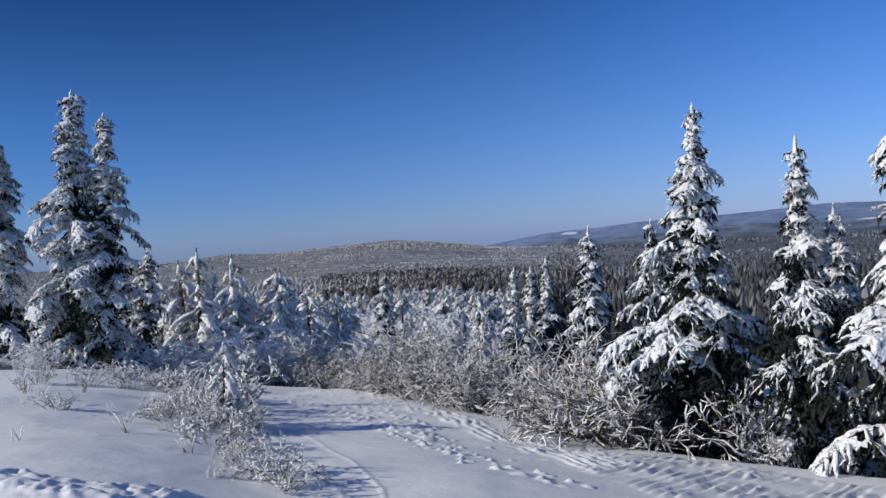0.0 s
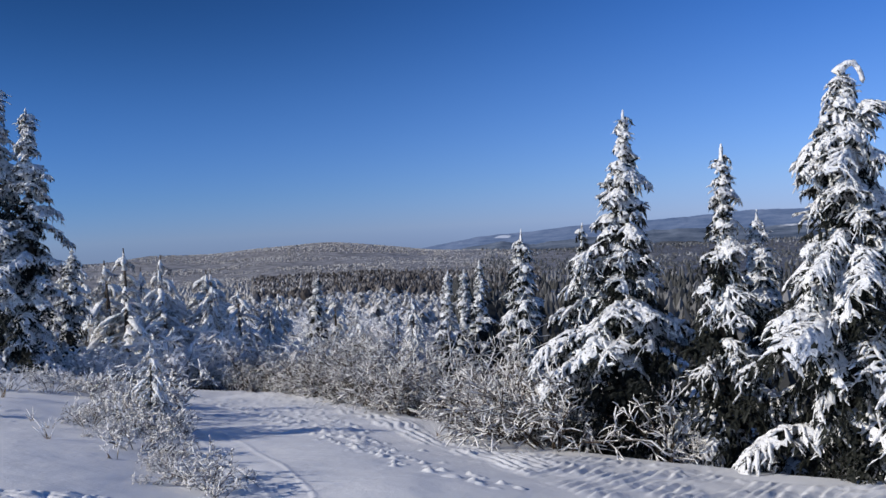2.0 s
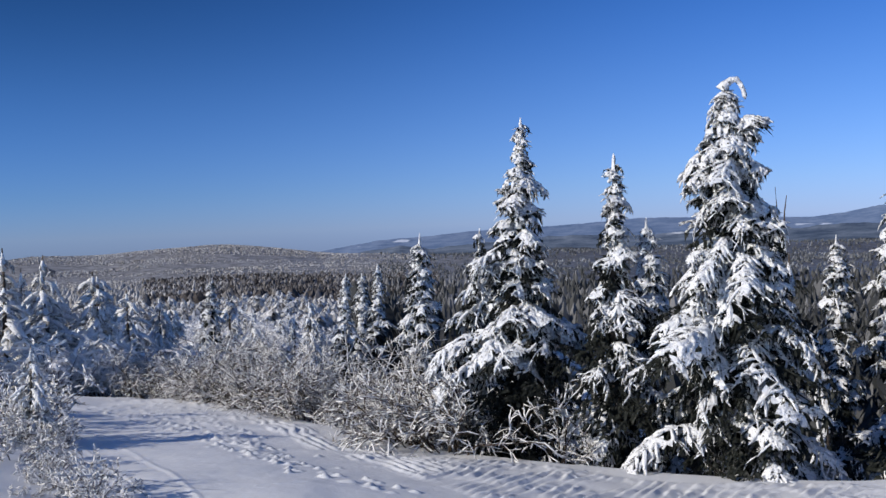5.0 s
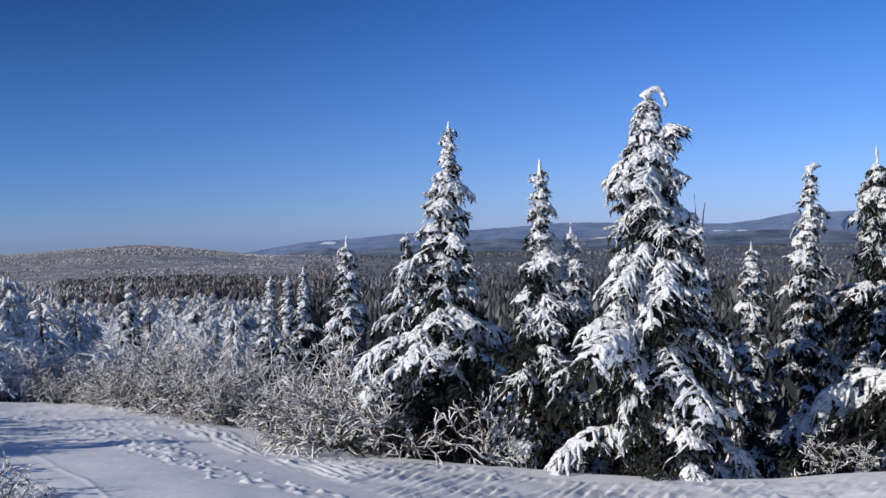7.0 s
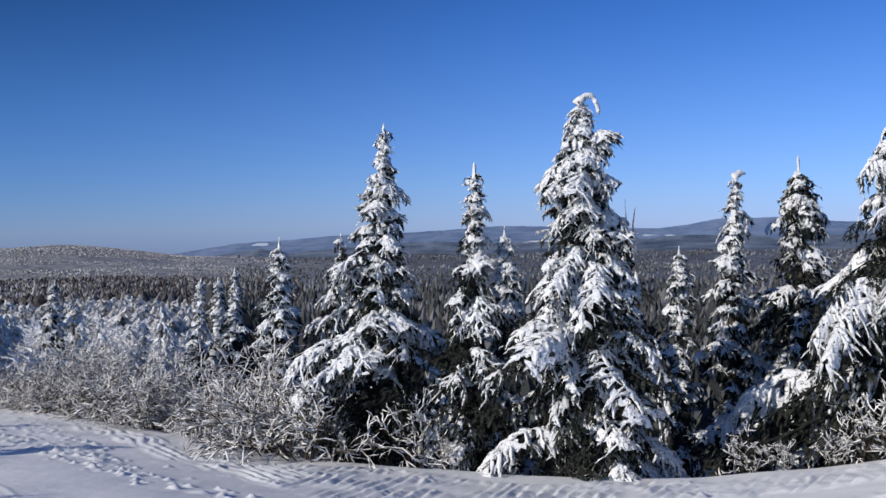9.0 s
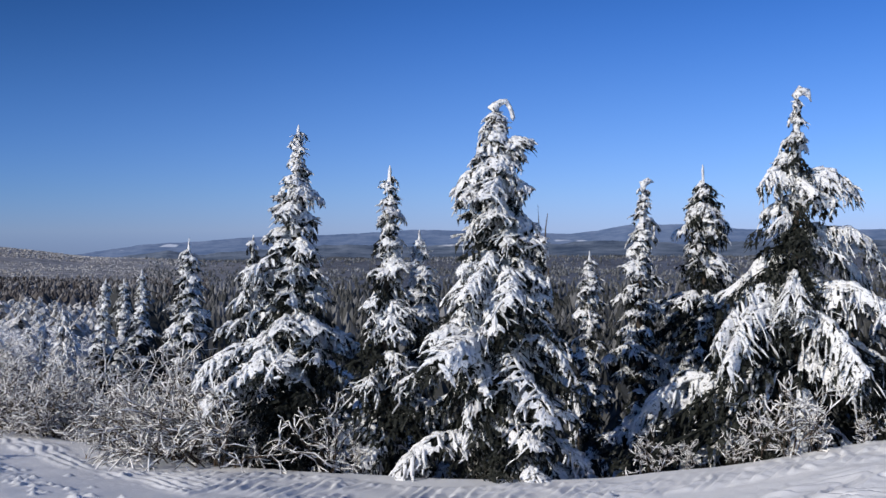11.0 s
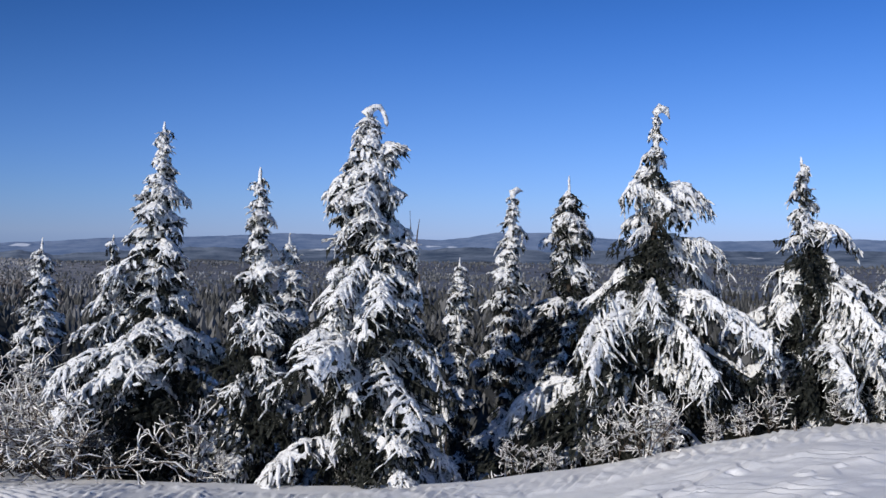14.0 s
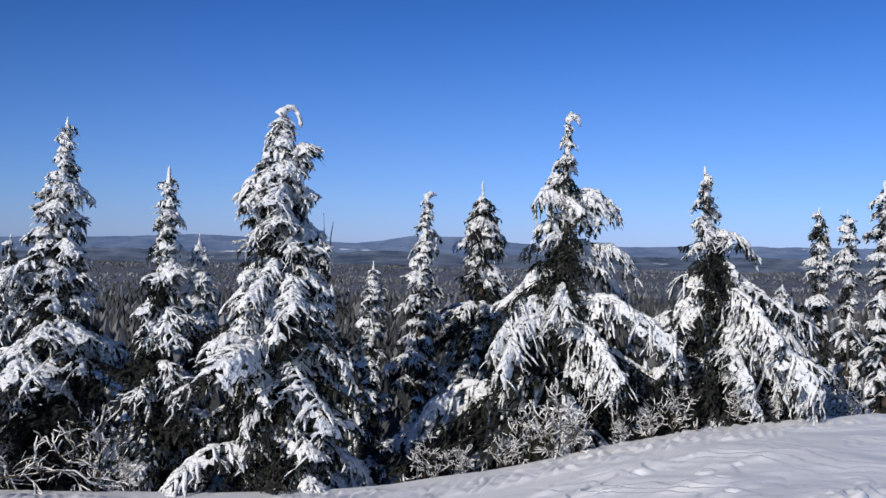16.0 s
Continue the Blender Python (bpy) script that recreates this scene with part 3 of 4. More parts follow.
def make_bough(style, length, seed):
    """One drooping bough reaching along +x: needles, and its snow load of a ridge with fingers hanging off both sides."""
    spacing, reach, longest, angles, hangs, fat, share, (rise, fall), ridge, cover, breaks = STYLES[style]
    rng = random.Random(seed)
    green, white = Soup(), Soup()
    n = 7
    wob = rng.uniform(-0.16, 0.16)
    fall *= rng.uniform(0.75, 1.25)
    small = min(1.0, 0.55 + length * 0.45)
    ph = rng.uniform(0, 6.28)

    def axis(s):
        return Vector((length * s, length * (wob * s * s + 0.05 * math.sin(5 * s + ph)), length * (rise * s - fall * s ** 2 + 0.03 * math.sin(8 * s + 2 * ph))))

    def needles(a, b, count):
        for q in range(count):
            o = a.lerp(b, rng.random())
            out = Vector((rng.uniform(-0.3, 1), rng.uniform(-1, 1), rng.uniform(-1.6, 0.0)))
            g = rng.uniform(0.05, 0.12) * small
            c = Vector((-out.y, out.x, rng.uniform(-0.4, 0.4))) * rng.uniform(0.014, 0.034)
            green.tri(o - c, o + c, o + out * g)
    pts = [axis(i / (n - 1)) for i in range(n)]
    green.tube(pts, [0.018 * (1 - 0.7 * i / (n - 1)) for i in range(n)], 4)
    # the blanket of snow between the twigs, torn open in places
    rows, cols, mean = max(6, int(length / 0.055)), 8, 0.5 * (hangs[0] + hangs[1])
    base = len(white.v)
    for under in (0, 1):
        for i in range(rows):
            s = 0.14 + 0.88 * i / (rows - 1)
            half = cover * (min(longest, length * reach * max(0.02, 1.1 - s) ** 0.55 + 0.06) * 0.95) * (1.0 if i < rows - 1 else 0.3)
            for k in range(cols):
                v = 2 * k / (cols - 1) - 1
                edge = half * (1 + 0.5 * noise.noise(Vector((i * 0.9 + seed, round(v), seed * 1.3))))
                p = axis(s) + Vector((abs(v) * edge * 0.45, v * edge * (1 - 0.2 * mean * abs(v)), -mean * edge * abs(v) ** 1.7))
                p.z += 0.014 + 0.042 * noise.noise(p * 15 + Vector((seed, 0, 0))) + 0.016 * noise.noise(p * 34) - under * 0.035 * (1 - 0.8 * v * v)
                white.v.append(p)
    for i in range(rows - 1):
        for k in range(cols - 1):
            a = base + i * cols + k
            if noise.noise(white.v[a] * 6.5 + Vector((seed * 2.1, 5, 0))) > breaks:
                b = a + rows * cols
                white.f.append((a, a + cols, a + cols + 1, a + 1))
                white.f.append((b, b + 1, b + cols + 1, b + cols))
    # lumps of snow along the back
    for k in range(int(length / 0.10) + 1):
        a = rng.uniform(0.12, 0.9)
        b = min(1.03, a + rng.uniform(0.10, 0.20) / max(length, 0.4))
        r = ridge * small * rng.uniform(0.6, 1.25) * (1.15 - 0.5 * a)
        o = Vector((0, rng.gauss(0, 0.025), r * 0.4))
        white.tube([axis(a) + o, axis(a * 0.6 + b * 0.4) + o, axis(a * 0.25 + b * 0.75) + o, axis(b)], [r * 0.5, r, r * rng.uniform(0.8, 1.1), r * 0.35], 5, 0.8, seed + k, 0.7, cap=False)
    steps = max(3, int(length * 0.92 / spacing))
    for i in range(steps):
        s = 0.10 + 0.90 * (i + rng.random() * 0.6) / steps
        for side in (-1, 1):
            tl = min(longest, length * reach * (1.1 - s) ** 0.55 + 0.06) * rng.uniform(0.6, 1.25)
            w = radians(rng.uniform(*angles)) * side
            o = axis(s)
            d = Vector((math.cos(w), math.sin(w), rng.uniform(-0.15, 0.12)))
            hang = rng.uniform(*hangs)
            tw = [o + d * (tl * q * (1 - 0.25 * hang * q)) + Vector((0, 0, -hang * tl * q ** 1.6)) for q in (0, 0.36, 0.72, 1.0)]
            needles(tw[0], tw[2], 5)
            needles(tw[1], tw[3], 5)
            if rng.random() < share:
                r = rng.uniform(*fat) * small
                up = Vector((0, 0, r * 0.7))
                white.tube([p + up for p in tw], [r * 0.8, r * rng.uniform(0.85, 1.2), r * rng.uniform(0.75, 1.15), r * rng.uniform(0.3, 0.55)], 4, 0.85, seed + i, 0.8, cap=False)
                # short side fingers
                for k in range(2 if tl > 0.14 else 1):
                    g = rng.uniform(0.3, 0.95) * 2.999
                    o2 = tw[int(g)].lerp(tw[int(g) + 1], g - int(g)) + up * 0.6
                    w2, ln = w + radians(rng.uniform(-80, 80)), rng.uniform(0.06, 0.14) * (0.6 + 0.5 * small)
                    e = o2 + Vector((math.cos(w2) * ln, math.sin(w2) * ln, -ln * rng.uniform(0.4, 0.7 + hang)))
                    r2 = r * rng.uniform(0.55, 0.95)
                    white.tube([o2, o2.lerp(e, 0.6) + Vector((0, 0, ln * 0.1)), e], [r2 * 0.8, r2, r2 * 0.4], 3, 0.9, seed + k, 0.8, cap=False)
    return green.mesh("bough", NEEDLES, False), white.mesh("snow", SNOW_LOAD)


BOUGHS = {st: [(ln, [make_bough(st, ln, 100 * k + j + 7 * len(st)) for j in range(4)]) for k, ln in enumerate((0.25, 0.5, 0.85, 1.35))]
          for st in STYLES}


def bough(tree, style, at, ang, length, tilt, roll, rng, snowy=True, wide=1.0):
    size, kinds = min(BOUGHS[style], key=lambda b: abs(math.log(b[0] / length)))
    gm, wm = rng.choice(kinds)
    k = length / size
    m = (Matrix.Translation(at) @ Matrix.Rotation(ang, 4, "Z") @ Matrix.Rotation(radians(tilt), 4, "Y") @ Matrix.Rotation(radians(roll), 4, "X")
         @ Matrix.Diagonal((k, k * wide, k * rng.uniform(0.9, 1.1), 1)))
    b = child("bough", gm, tree, m)
    if snowy:
        child("snow", wm, b, kind="stuff")


def spruce(base, tip, radius, seed, label, style="shag", taper=0.9, gap=0.28, ragged=0.22, hook=None, snow=0.9, low=0.35, bulge=1.0, thick=1.0, extra=(), slope=4, spike=0.0, holes=-0.1, blunt=1.0):
    """A snow-laden spruce: trunk, boughs, each bough with its snow. extra: single boughs as share of height, heading, length, tilt."""
    rng = random.Random(seed)
    x, y = base
    z0 = ground_z(x, y) - 0.15
    tree = tagged(new("spruce"), label, "tree", "snow-laden spruces")
    tree.empty_display_size = 0.3
    tree.location = (x, y, z0)
    top = Vector(tip) - Vector((x, y, z0))
    high = top.z

    def stem(q):
        p = top * q
        return p + Vector((0.03 * math.sin(q * 9 + seed), 0.03 * math.cos(q * 7 + seed), 0)) * (1 - q) * 2
    n = 16
    wood = Soup()
    wood.tube([stem(i / (n - 1)) for i in range(n)], [0.012 + 0.066 * high / 4 * (1 - i / (n - 1)) for i in range(n)], 8)
    child("trunk", wood.mesh("trunk", BARK), tree)
    cap = Soup()
    tops = [stem(0.70 + 0.3 * i / 13) for i in range(14)]
    fat = [min(blunt, 1.5) * (0.070 - (0.012 if hook else 0.046) * i / 13) * rng.uniform(0.65, 1.4) for i in range(14)]
    if hook:
        last = tops[-1]
        tops += [last + Vector(p) for p in hook]
        fat += [0.058 * (1 - 0.6 * k / len(hook)) * rng.uniform(0.85, 1.2) for k in range(len(hook))]
    cap.tube(tops + [tops[-1] + (tops[-1] - tops[-2]) * 0.7], fat + [0.008], 7, 1.0, seed, 0.8)
    child("snow", cap.mesh("snow", SNOW_LOAD), tree, label="snow plastered round the leader")
    if spike:
        bare = Soup()
        for k in (0.0, 0.18):
            o = stem(0.93) + Vector((k * 0.6, 0, 0))
            bare.tube([o, o + Vector((0.02, 0, spike * 0.5)), o + Vector((k * 0.3, 0, spike * (1 - k)))], [0.014, 0.011, 0.005], 5)
        child("bare_leader", bare.mesh("bare_leader", TWIG), tree, label="thin bare leading shoots")
    if blunt > 1.3:
        for k in range(9):
            bough(tree, "pad", stem(0.955 + 0.04 * k / 9), k * 2.4, 0.11 * blunt * rng.uniform(0.8, 1.2), rng.uniform(-5, 25), rng.uniform(-30, 30), rng, True, 1.3)
    h = 0.03 * high
    ang = rng.uniform(0, 6.28)
    lobes = [rng.uniform(1 - ragged, 1 + ragged) for _ in range(12)]
    while h < 0.985 * high:
        q = h / high
        reach = radius * min(1.0, bulge * (1 - q) ** taper) + 0.06
        skirt = min(1.0, 0.75 + q * 1.6)
        count = max(3, int(round((3.2 + 2.5 * reach) * thick)))
        if q > 0.72:
            count = max(4, count)
        for i in range(count):
            ang += 2.39996 + rng.uniform(-0.5, 0.5)
            lobe = lobes[int(q * 11.99)] * (1 + ragged * math.sin(ang * 2 + seed + q * 5))
            ln = max(0.13, reach * skirt * lobe * rng.uniform(0.55, 1.12))
            # holes and full places in the crown
            full = noise.noise(Vector((math.cos(ang) * 1.3 + seed * 3.7, math.sin(ang) * 1.3, h * 1.5)))
            hole = full < holes and q < 0.8
            ln = max(0.13, ln * (0.72 if hole else 1.06))
            at = stem(min(0.995, q + rng.uniform(-0.5, 0.5) * gap / high))
            tilt = slope + 12 * (1 - q) * rng.uniform(0.0, 1.2) + rng.uniform(-8, 8) + 70 * max(0, q - 0.72)
            st = style if style == "dust" or rng.random() < 0.78 else rng.choice(("shag", "pad"))
            if q > 0.66 and style in ("pad", "shag") and rng.random() < 0.7:
                st = "pad"
            bough(tree, st, at, ang, ln, tilt, rng.uniform(-30, 30), rng, not (hole and rng.random() < 0.6) and rng.random() < snow * (low + (1.05 - low) * min(1, max(0, (q - 0.22) / 0.33))), rng.uniform(0.85, 1.25))
        if q < 0.7:
            for i in range(max(2, count // 3) if thick > 0.6 else 1):
                bough(tree, "shag", stem(q), rng.uniform(0, 6.28), max(0.2, reach * rng.uniform(0.45, 0.75)), rng.uniform(10, 45), rng.uniform(-40, 40), rng, False, 1.4)
        h += gap * (0.36 + 0.64 * (1 - q)) * rng.uniform(0.8, 1.2)
    for q, az, ln, tilt, st in extra:
        bough(tree, st, stem(q), radians(90 - az), ln, tilt, 0, rng, True, 1.1)
    return tree


SPRUCES = [
    # base, tip, radius, seed, keywords
    ((-28.86, 27.43), (-28.47, 27.82, 6.14), 2.08, 1, dict(label="shaggy spruce heavy with snow at the forest edge", thick=0.75, taper=0.6)),
    ((-18.54, 20.44), (-18.29, 20.67, 6.19), 1.44, 2, dict(label="tall ragged spruce with snow, growing as a pair", style="pad", ragged=0.34, taper=0.66, gap=0.32, low=0.6, thick=1.0, snow=1.0, blunt=2.6, holes=-0.2,
        extra=((0.66, -110, 1.35, 8, "pad"), (0.63, -95, 1.2, 12, "pad"), (0.6, -120, 1.1, 12, "shag"), (0.9, -100, 0.5, 10, "pad")))),
    ((-17.49, 20.64), (-17.34, 20.82, 5.42), 1.20, 3, dict(label="second spruce of a close pair, crusted with snow", style="pad", ragged=0.34, taper=0.72, gap=0.32, thick=0.9, snow=1.0, low=0.5, blunt=2.0, spike=0.45)),
    ((-18.72, 23.52), (-18.36, 23.76, 1.48), 0.90, 16, dict(label="small full spruce behind a pair of tall ones", taper=0.7, thick=0.8, style="pad")),
    ((-1.63, 15.92), (-1.44, 15.94, 1.45), 0.9, 4, dict(label="dark shaded spruce standing behind a taller one", thick=0.6, snow=0.4)),
    ((-0.74, 13.48), (-0.52, 13.49, 3.14), 1.12, 5, dict(label="full conical spruce with thick snow on every bough", style="pad", taper=1.1, bulge=1.75, ragged=0.14, snow=1.0, low=0.0, blunt=1.2)),
    ((0.71, 12.98), (0.85, 12.97, 2.49), 0.72, 6, dict(label="slender spruce with a thin pointed snowy leader", taper=1.1, bulge=1.5, snow=0.8, low=0.15)),
    ((1.36, 14.44), (1.44, 14.43, 1.53), 0.75, 7, dict(label="small spruce half hidden behind a slender one", thick=0.6, style="pad", taper=0.6)),
    ((2.39, 11.96), (2.27, 11.98, 3.30), 1.38, 8, dict(label="broad snowy spruce whose leader bends over in a hook", taper=0.8, bulge=1.45, ragged=0.16, low=0.6, holes=-0.2, blunt=1.5,
        hook=((0.02, 0, 0.05), (0.08, 0, 0.10), (0.16, 0, 0.10), (0.22, 0, 0.04), (0.25, 0, -0.05), (0.26, 0, -0.12)),
        extra=((0.905, 100, 0.52, -20, "pad"), (0.90, 85, 0.46, -16, "pad"), (0.91, 115, 0.46, -10, "pad"), (0.90, 95, 0.44, 4, "pad"),
               (0.97, 20, 0.22, 25, "pad"), (0.965, 140, 0.22, 25, "pad"), (0.975, -100, 0.2, 25, "pad"), (0.985, 60, 0.18, 10, "pad"), (0.95, 180, 0.26, 25, "pad"), (0.95, -60, 0.26, 25, "pad"),
               (0.84, -80, 0.62, 14, "pad"), (0.835, -95, 0.58, 20, "pad"), (0.82, -70, 0.6, 22, "pad"), (0.82, -110, 0.6, 22, "shag")))),
    ((3.10, 13.65), (3.30, 13.60, 1.55), 0.6, 9, dict(label="narrow spruce with bare shoots close behind a broad one", thick=0.5, spike=0.75)),
    ((5.03, 16.24), (4.95, 16.26, 1.09), 0.42, 10, dict(label="small narrow spruce white with snow", thick=0.7, taper=0.6, style="pad")),
    ((5.48, 15.23), (5.64, 15.17, 2.44), 0.72, 11, dict(label="slim spruce with a bent snowy tip", ragged=0.3, taper=0.8, bulge=1.2, low=0.4, snow=1.0, hook=((0.06, 0, 0.03), (0.14, 0, 0.02)))),
    ((6.97, 15.32), (6.85, 15.34, 2.69), 1.3, 12, dict(label="dense dark spruce with a rounded top, evenly dusted with snow", style="dust", snow=0.72, low=0.4, taper=0.62, thick=1.25)),
    ((6.72, 11.82), (6.72, 11.84, 3.52), 1.78, 13, dict(label="wide open spruce with long drooping snowy boughs", style="comb", ragged=0.30, taper=1.12, bulge=1.3, low=0.55, slope=5, holes=-0.04, snow=0.7, gap=0.36, thick=0.9,
        hook=((0.08, 0, 0.08), (0.16, 0, 0.06), (0.2, 0, -0.02)),
        extra=((0.80, 105, 0.85, -6, "comb"), (0.79, 125, 0.7, 0, "comb"), (0.82, -75, 0.62, 15, "comb"), (0.45, -110, 1.7, 8, "comb"), (0.42, 180, 1.5, 0, "comb"), (0.5, -95, 1.5, 10, "comb"),
               (0.66, 100, 1.25, 2, "comb"), (0.62, 90, 1.3, 6, "comb")))),
    ((9.28, 11.02), (8.93, 11.3, 2.83), 1.75, 14, dict(label="wide leaning spruce with long hanging boughs", style="comb", ragged=0.30, taper=1.1, bulge=1.4, low=0.55, holes=-0.04, snow=0.7, gap=0.36, thick=0.9,
        extra=((0.5, 120, 1.7, 14, "comb"), (0.4, 140, 1.8, 16, "comb"), (0.62, 110, 1.3, 16, "comb"), (0.55, 180, 1.4, 5, "comb"), (0.78, 110, 0.8, 15, "pad")))),
    ((10.25, 10.95), (10.25, 10.95, 1.0), 0.8, 15, dict(label="low spruce at the edge of the snowfield", thick=0.5)),
    ((18.54, 18.23), (18.41, 18.36, 2.71), 0.42, 22, dict(label="narrow columnar spruce plastered with snow", style="pad", taper=0.32, thick=0.6, low=0.5, snow=0.6, gap=0.34)),
    ((18.30, 17.03), (18.18, 17.16, 2.60), 0.46, 23, dict(label="narrow columnar spruce plastered with snow", style="pad", taper=0.4, thick=0.6, low=0.5, snow=0.6, gap=0.34)),
    ((16.64, 14.39), (16.50, 14.55, 3.16), 0.45, 24, dict(label="tall columnar spruce plastered with snow", style="pad", taper=0.32, thick=0.6, low=0.5, snow=0.6, gap=0.34)),
    ((-3.23, 18.72), (-3.03, 18.76, 1.36), 0.6, 17, dict(label="columnar young spruce thickly plastered with snow", style="pad", taper=0.5, thick=0.75, low=0.7)),
    ((-5.02, 22.45), (-4.80, 22.49, 0.57), 0.5, 18, dict(label="young spruce with snow, one of a small row", taper=0.6, thick=0.55, low=0.6, gap=0.26)),
    ((-5.70, 23.31), (-5.45, 23.37, 0.28), 0.48, 19, dict(label="young spruce with snow, one of a small row", taper=0.6, thick=0.55, low=0.6, gap=0.26)),
    ((-5.88, 22.24), (-5.63, 22.30, 0.35), 0.55, 20, dict(label="young spruce with snow, one of a small row", style="pad", taper=0.7, thick=0.55, low=0.6, gap=0.26)),
    ((-13.10, 30.29), (-12.76, 30.43, -0.09), 1.0, 21, dict(label="stout young spruce with clotted snow", style="pad", taper=0.8, thick=0.55, low=0.8, gap=0.3)),
]
for base, tip, radius, seed, kw in SPRUCES:
    spruce(base, tip, radius, seed, **kw)


# ---- smaller spruces further off ----
def small_spruce_meshes(seed, high, radius, step=0.25, share=0.72, mat=FROSTED_NEEDLES):
    """Trunk, crown and snow of a spruce seen from further away."""
    rng = random.Random(seed)
    green, white, wood = Soup(), Soup(), Soup()
    wood.tube([Vector((0, 0, high * q)) for q in (0, 0.5, 1)], [0.07, 0.045, 0.01], 6)
    h, ang = 0.04 * high, 0.0
    while h < high * 0.96:
        q = h / high
        reach = radius * (1 - q) ** 0.52 + 0.06
        for i in range(max(4, int(3.5 + 4.5 * reach))):
            ang += 2.39996 + rng.uniform(-0.5, 0.5)
            ln = reach * rng.uniform(0.5, 1.3)
            d = Vector((math.cos(ang), math.sin(ang), 0))
            o = Vector((0, 0, h + rng.uniform(-0.1, 0.1)))
            drop = rng.uniform(0.35, 0.8)
            pts = [o + d * (ln * s) - Vector((0, 0, drop * ln * s * s)) for s in (0.15, 0.5, 0.85, 1.08)]
            r = 0.038 + 0.085 * ln
            side = Vector((-d.y, d.x, 0))
            if rng.random() < share:
                white.tube([p + Vector((0, 0, r * 0.4)) for p in pts], [r * 0.6, r * rng.uniform(0.9, 1.3), r * rng.uniform(0.7, 1.1), r * 0.3], 5, 0.65, seed, 0.6, cap=False)
                for sg in (-1, 1):
                    e = pts[2] + side * (sg * r * rng.uniform(1.2, 2.4)) - Vector((0, 0, r * rng.uniform(0.8, 2.0)))
                    white.tube([pts[1], pts[1].lerp(e, 0.6) + Vector((0, 0, r * 0.3)), e], [r * 0.5, r * 0.75, r * 0.3], 3, 0.7, seed + 1, 0.8, cap=False)
            for g in range(8):
                b = pts[0].lerp(pts[3], rng.random()) - Vector((0, 0, 0.03))
                out = side * rng.uniform(-1, 1) + d * rng.uniform(-0.2, 0.8) - Vector((0, 0, rng.uniform(0.2, 1.0)))
                c = Vector((-out.y, out.x, 0.1)) * 0.04
                green.tri(b - c, b + c, b + out * (0.14 + 0.14 * ln))
        h += step * rng.uniform(0.7, 1.3)
    white.tube([Vector((0, 0, high * q)) for q in (0.84, 0.90, 0.94, 0.975)], [0.06, 0.05, 0.03, 0.008], 5, 1, seed, 0.9)
    return wood.mesh("trunk", BARK), green.mesh("crown", mat, False), white.mesh("snow", SNOW_LOAD)


SIZES = ((2.4, 0.6), (2.8, 0.75), (3.2, 0.65), (3.4, 0.9), (3.0, 0.55), (2.6, 0.8))
SMALL = [(h, r, small_spruce_meshes(40 + i, h, r)) for i, (h, r) in enumerate(SIZES)]
SHADED = [(h, r, small_spruce_meshes(58 + i, h, r, 0.3, 0.3, NEEDLES)) for i, (h, r) in enumerate(SIZES)]
SLIGHT = [(h, r, small_spruce_meshes(50 + i, h, r, 0.27, 0.97)) for i, (h, r) in enumerate(SIZES)]


def small_spruce(x, y, top, radius, rng, label="young spruce white with snow in the forest", kinds=SLIGHT):
    z0 = ground_z(x, y) - 0.1
    high = max(1.2, top - z0)
    h, r, (a, b, c) = rng.choice(kinds)
    tree = tagged(new("young_spruce"), label, "tree", "young spruces in the forest")
    w = radius / r
    lean = Matrix.Rotation(radians(rng.uniform(-4, 4)), 4, "X")
    tree.matrix_basis = Matrix.Translation((x, y, z0)) @ lean @ Matrix.Rotation(rng.uniform(0, 6.28), 4, "Z") @ Matrix.Diagonal((w, w, high / h, 1))
    child("trunk", a, tree)
    crown = child("crown", b, tree, kind="stuff")
    child("snow", c, crown, kind="stuff")
    return tree


rng = random.Random(77)
PLACED = [
    # x, y, height of the tip, radius
    (-7.47, 24.90, -0.38, 0.62), (-8.52, 26.67, -1.00, 0.58),
    (-12.65, 31.56, -0.86, 0.82), (-17.57, 35.93, -0.98, 0.83), (-17.54, 37.06, -0.99, 0.85), (-10.43, 28.13, -1.01, 0.62), (-14.84, 26.07, 0.09, 0.8),
    (-18.89, 32.97, -0.44, 0.65), (-21.50, 31.88, 0.51, 1.06), (-21.12, 27.88, 0.98, 0.88), (-20.50, 28.38, 0.47, 1.06), (-22.15, 35.68, 0.03, 0.65),
    (-14.93, 26.02, 0.12, 0.78), (-19.68, 27.43, 0.98, 1.24), (-18.60, 26.66, 0.20, 1.32), (-17.52, 27.59, -0.57, 1.24),
]
for x, y, top, radius in PLACED:
    small_spruce(x, y, top, radius, rng, kinds=SMALL)
for i in range(105):
    az, r = rng.uniform(-50, -13), 27 * (105 / 27) ** rng.random() ** 0.85
    x, y = polar(az, r)
    high = rng.uniform(0.9, 2.5)
    small_spruce(x, y, ground_z(x, y) + high, high * rng.uniform(0.30, 0.46), rng)
for x, y, top, radius in ((-20.62, 29.76, 1.37, 1.32), (-18.75, 29.14, 0.67, 1.24), (-17.36, 30.38, 0.36, 1.40), (-15.97, 30.07, -0.34, 1.24), (-21.55, 33.33, 0.98, 1.55), (-19.53, 34.57, 0.20, 1.55)):
    small_spruce(x, y, top, radius, rng, "bushy young spruce thick with rime beside a pair of tall ones", SMALL)
for i in range(75):
    az, r = rng.uniform(-9, 56), 18.5 * (90 / 18.5) ** rng.random()
    x, y = polar(az, r)
    high = min(rng.uniform(3, 5.5), EYE - r * 0.045 - ground_z(x, y))
    small_spruce(x, y, ground_z(x, y) + high, high * rng.uniform(0.2, 0.3), rng, "dark spruce deeper in the stand, dusted with snow", SHADED)


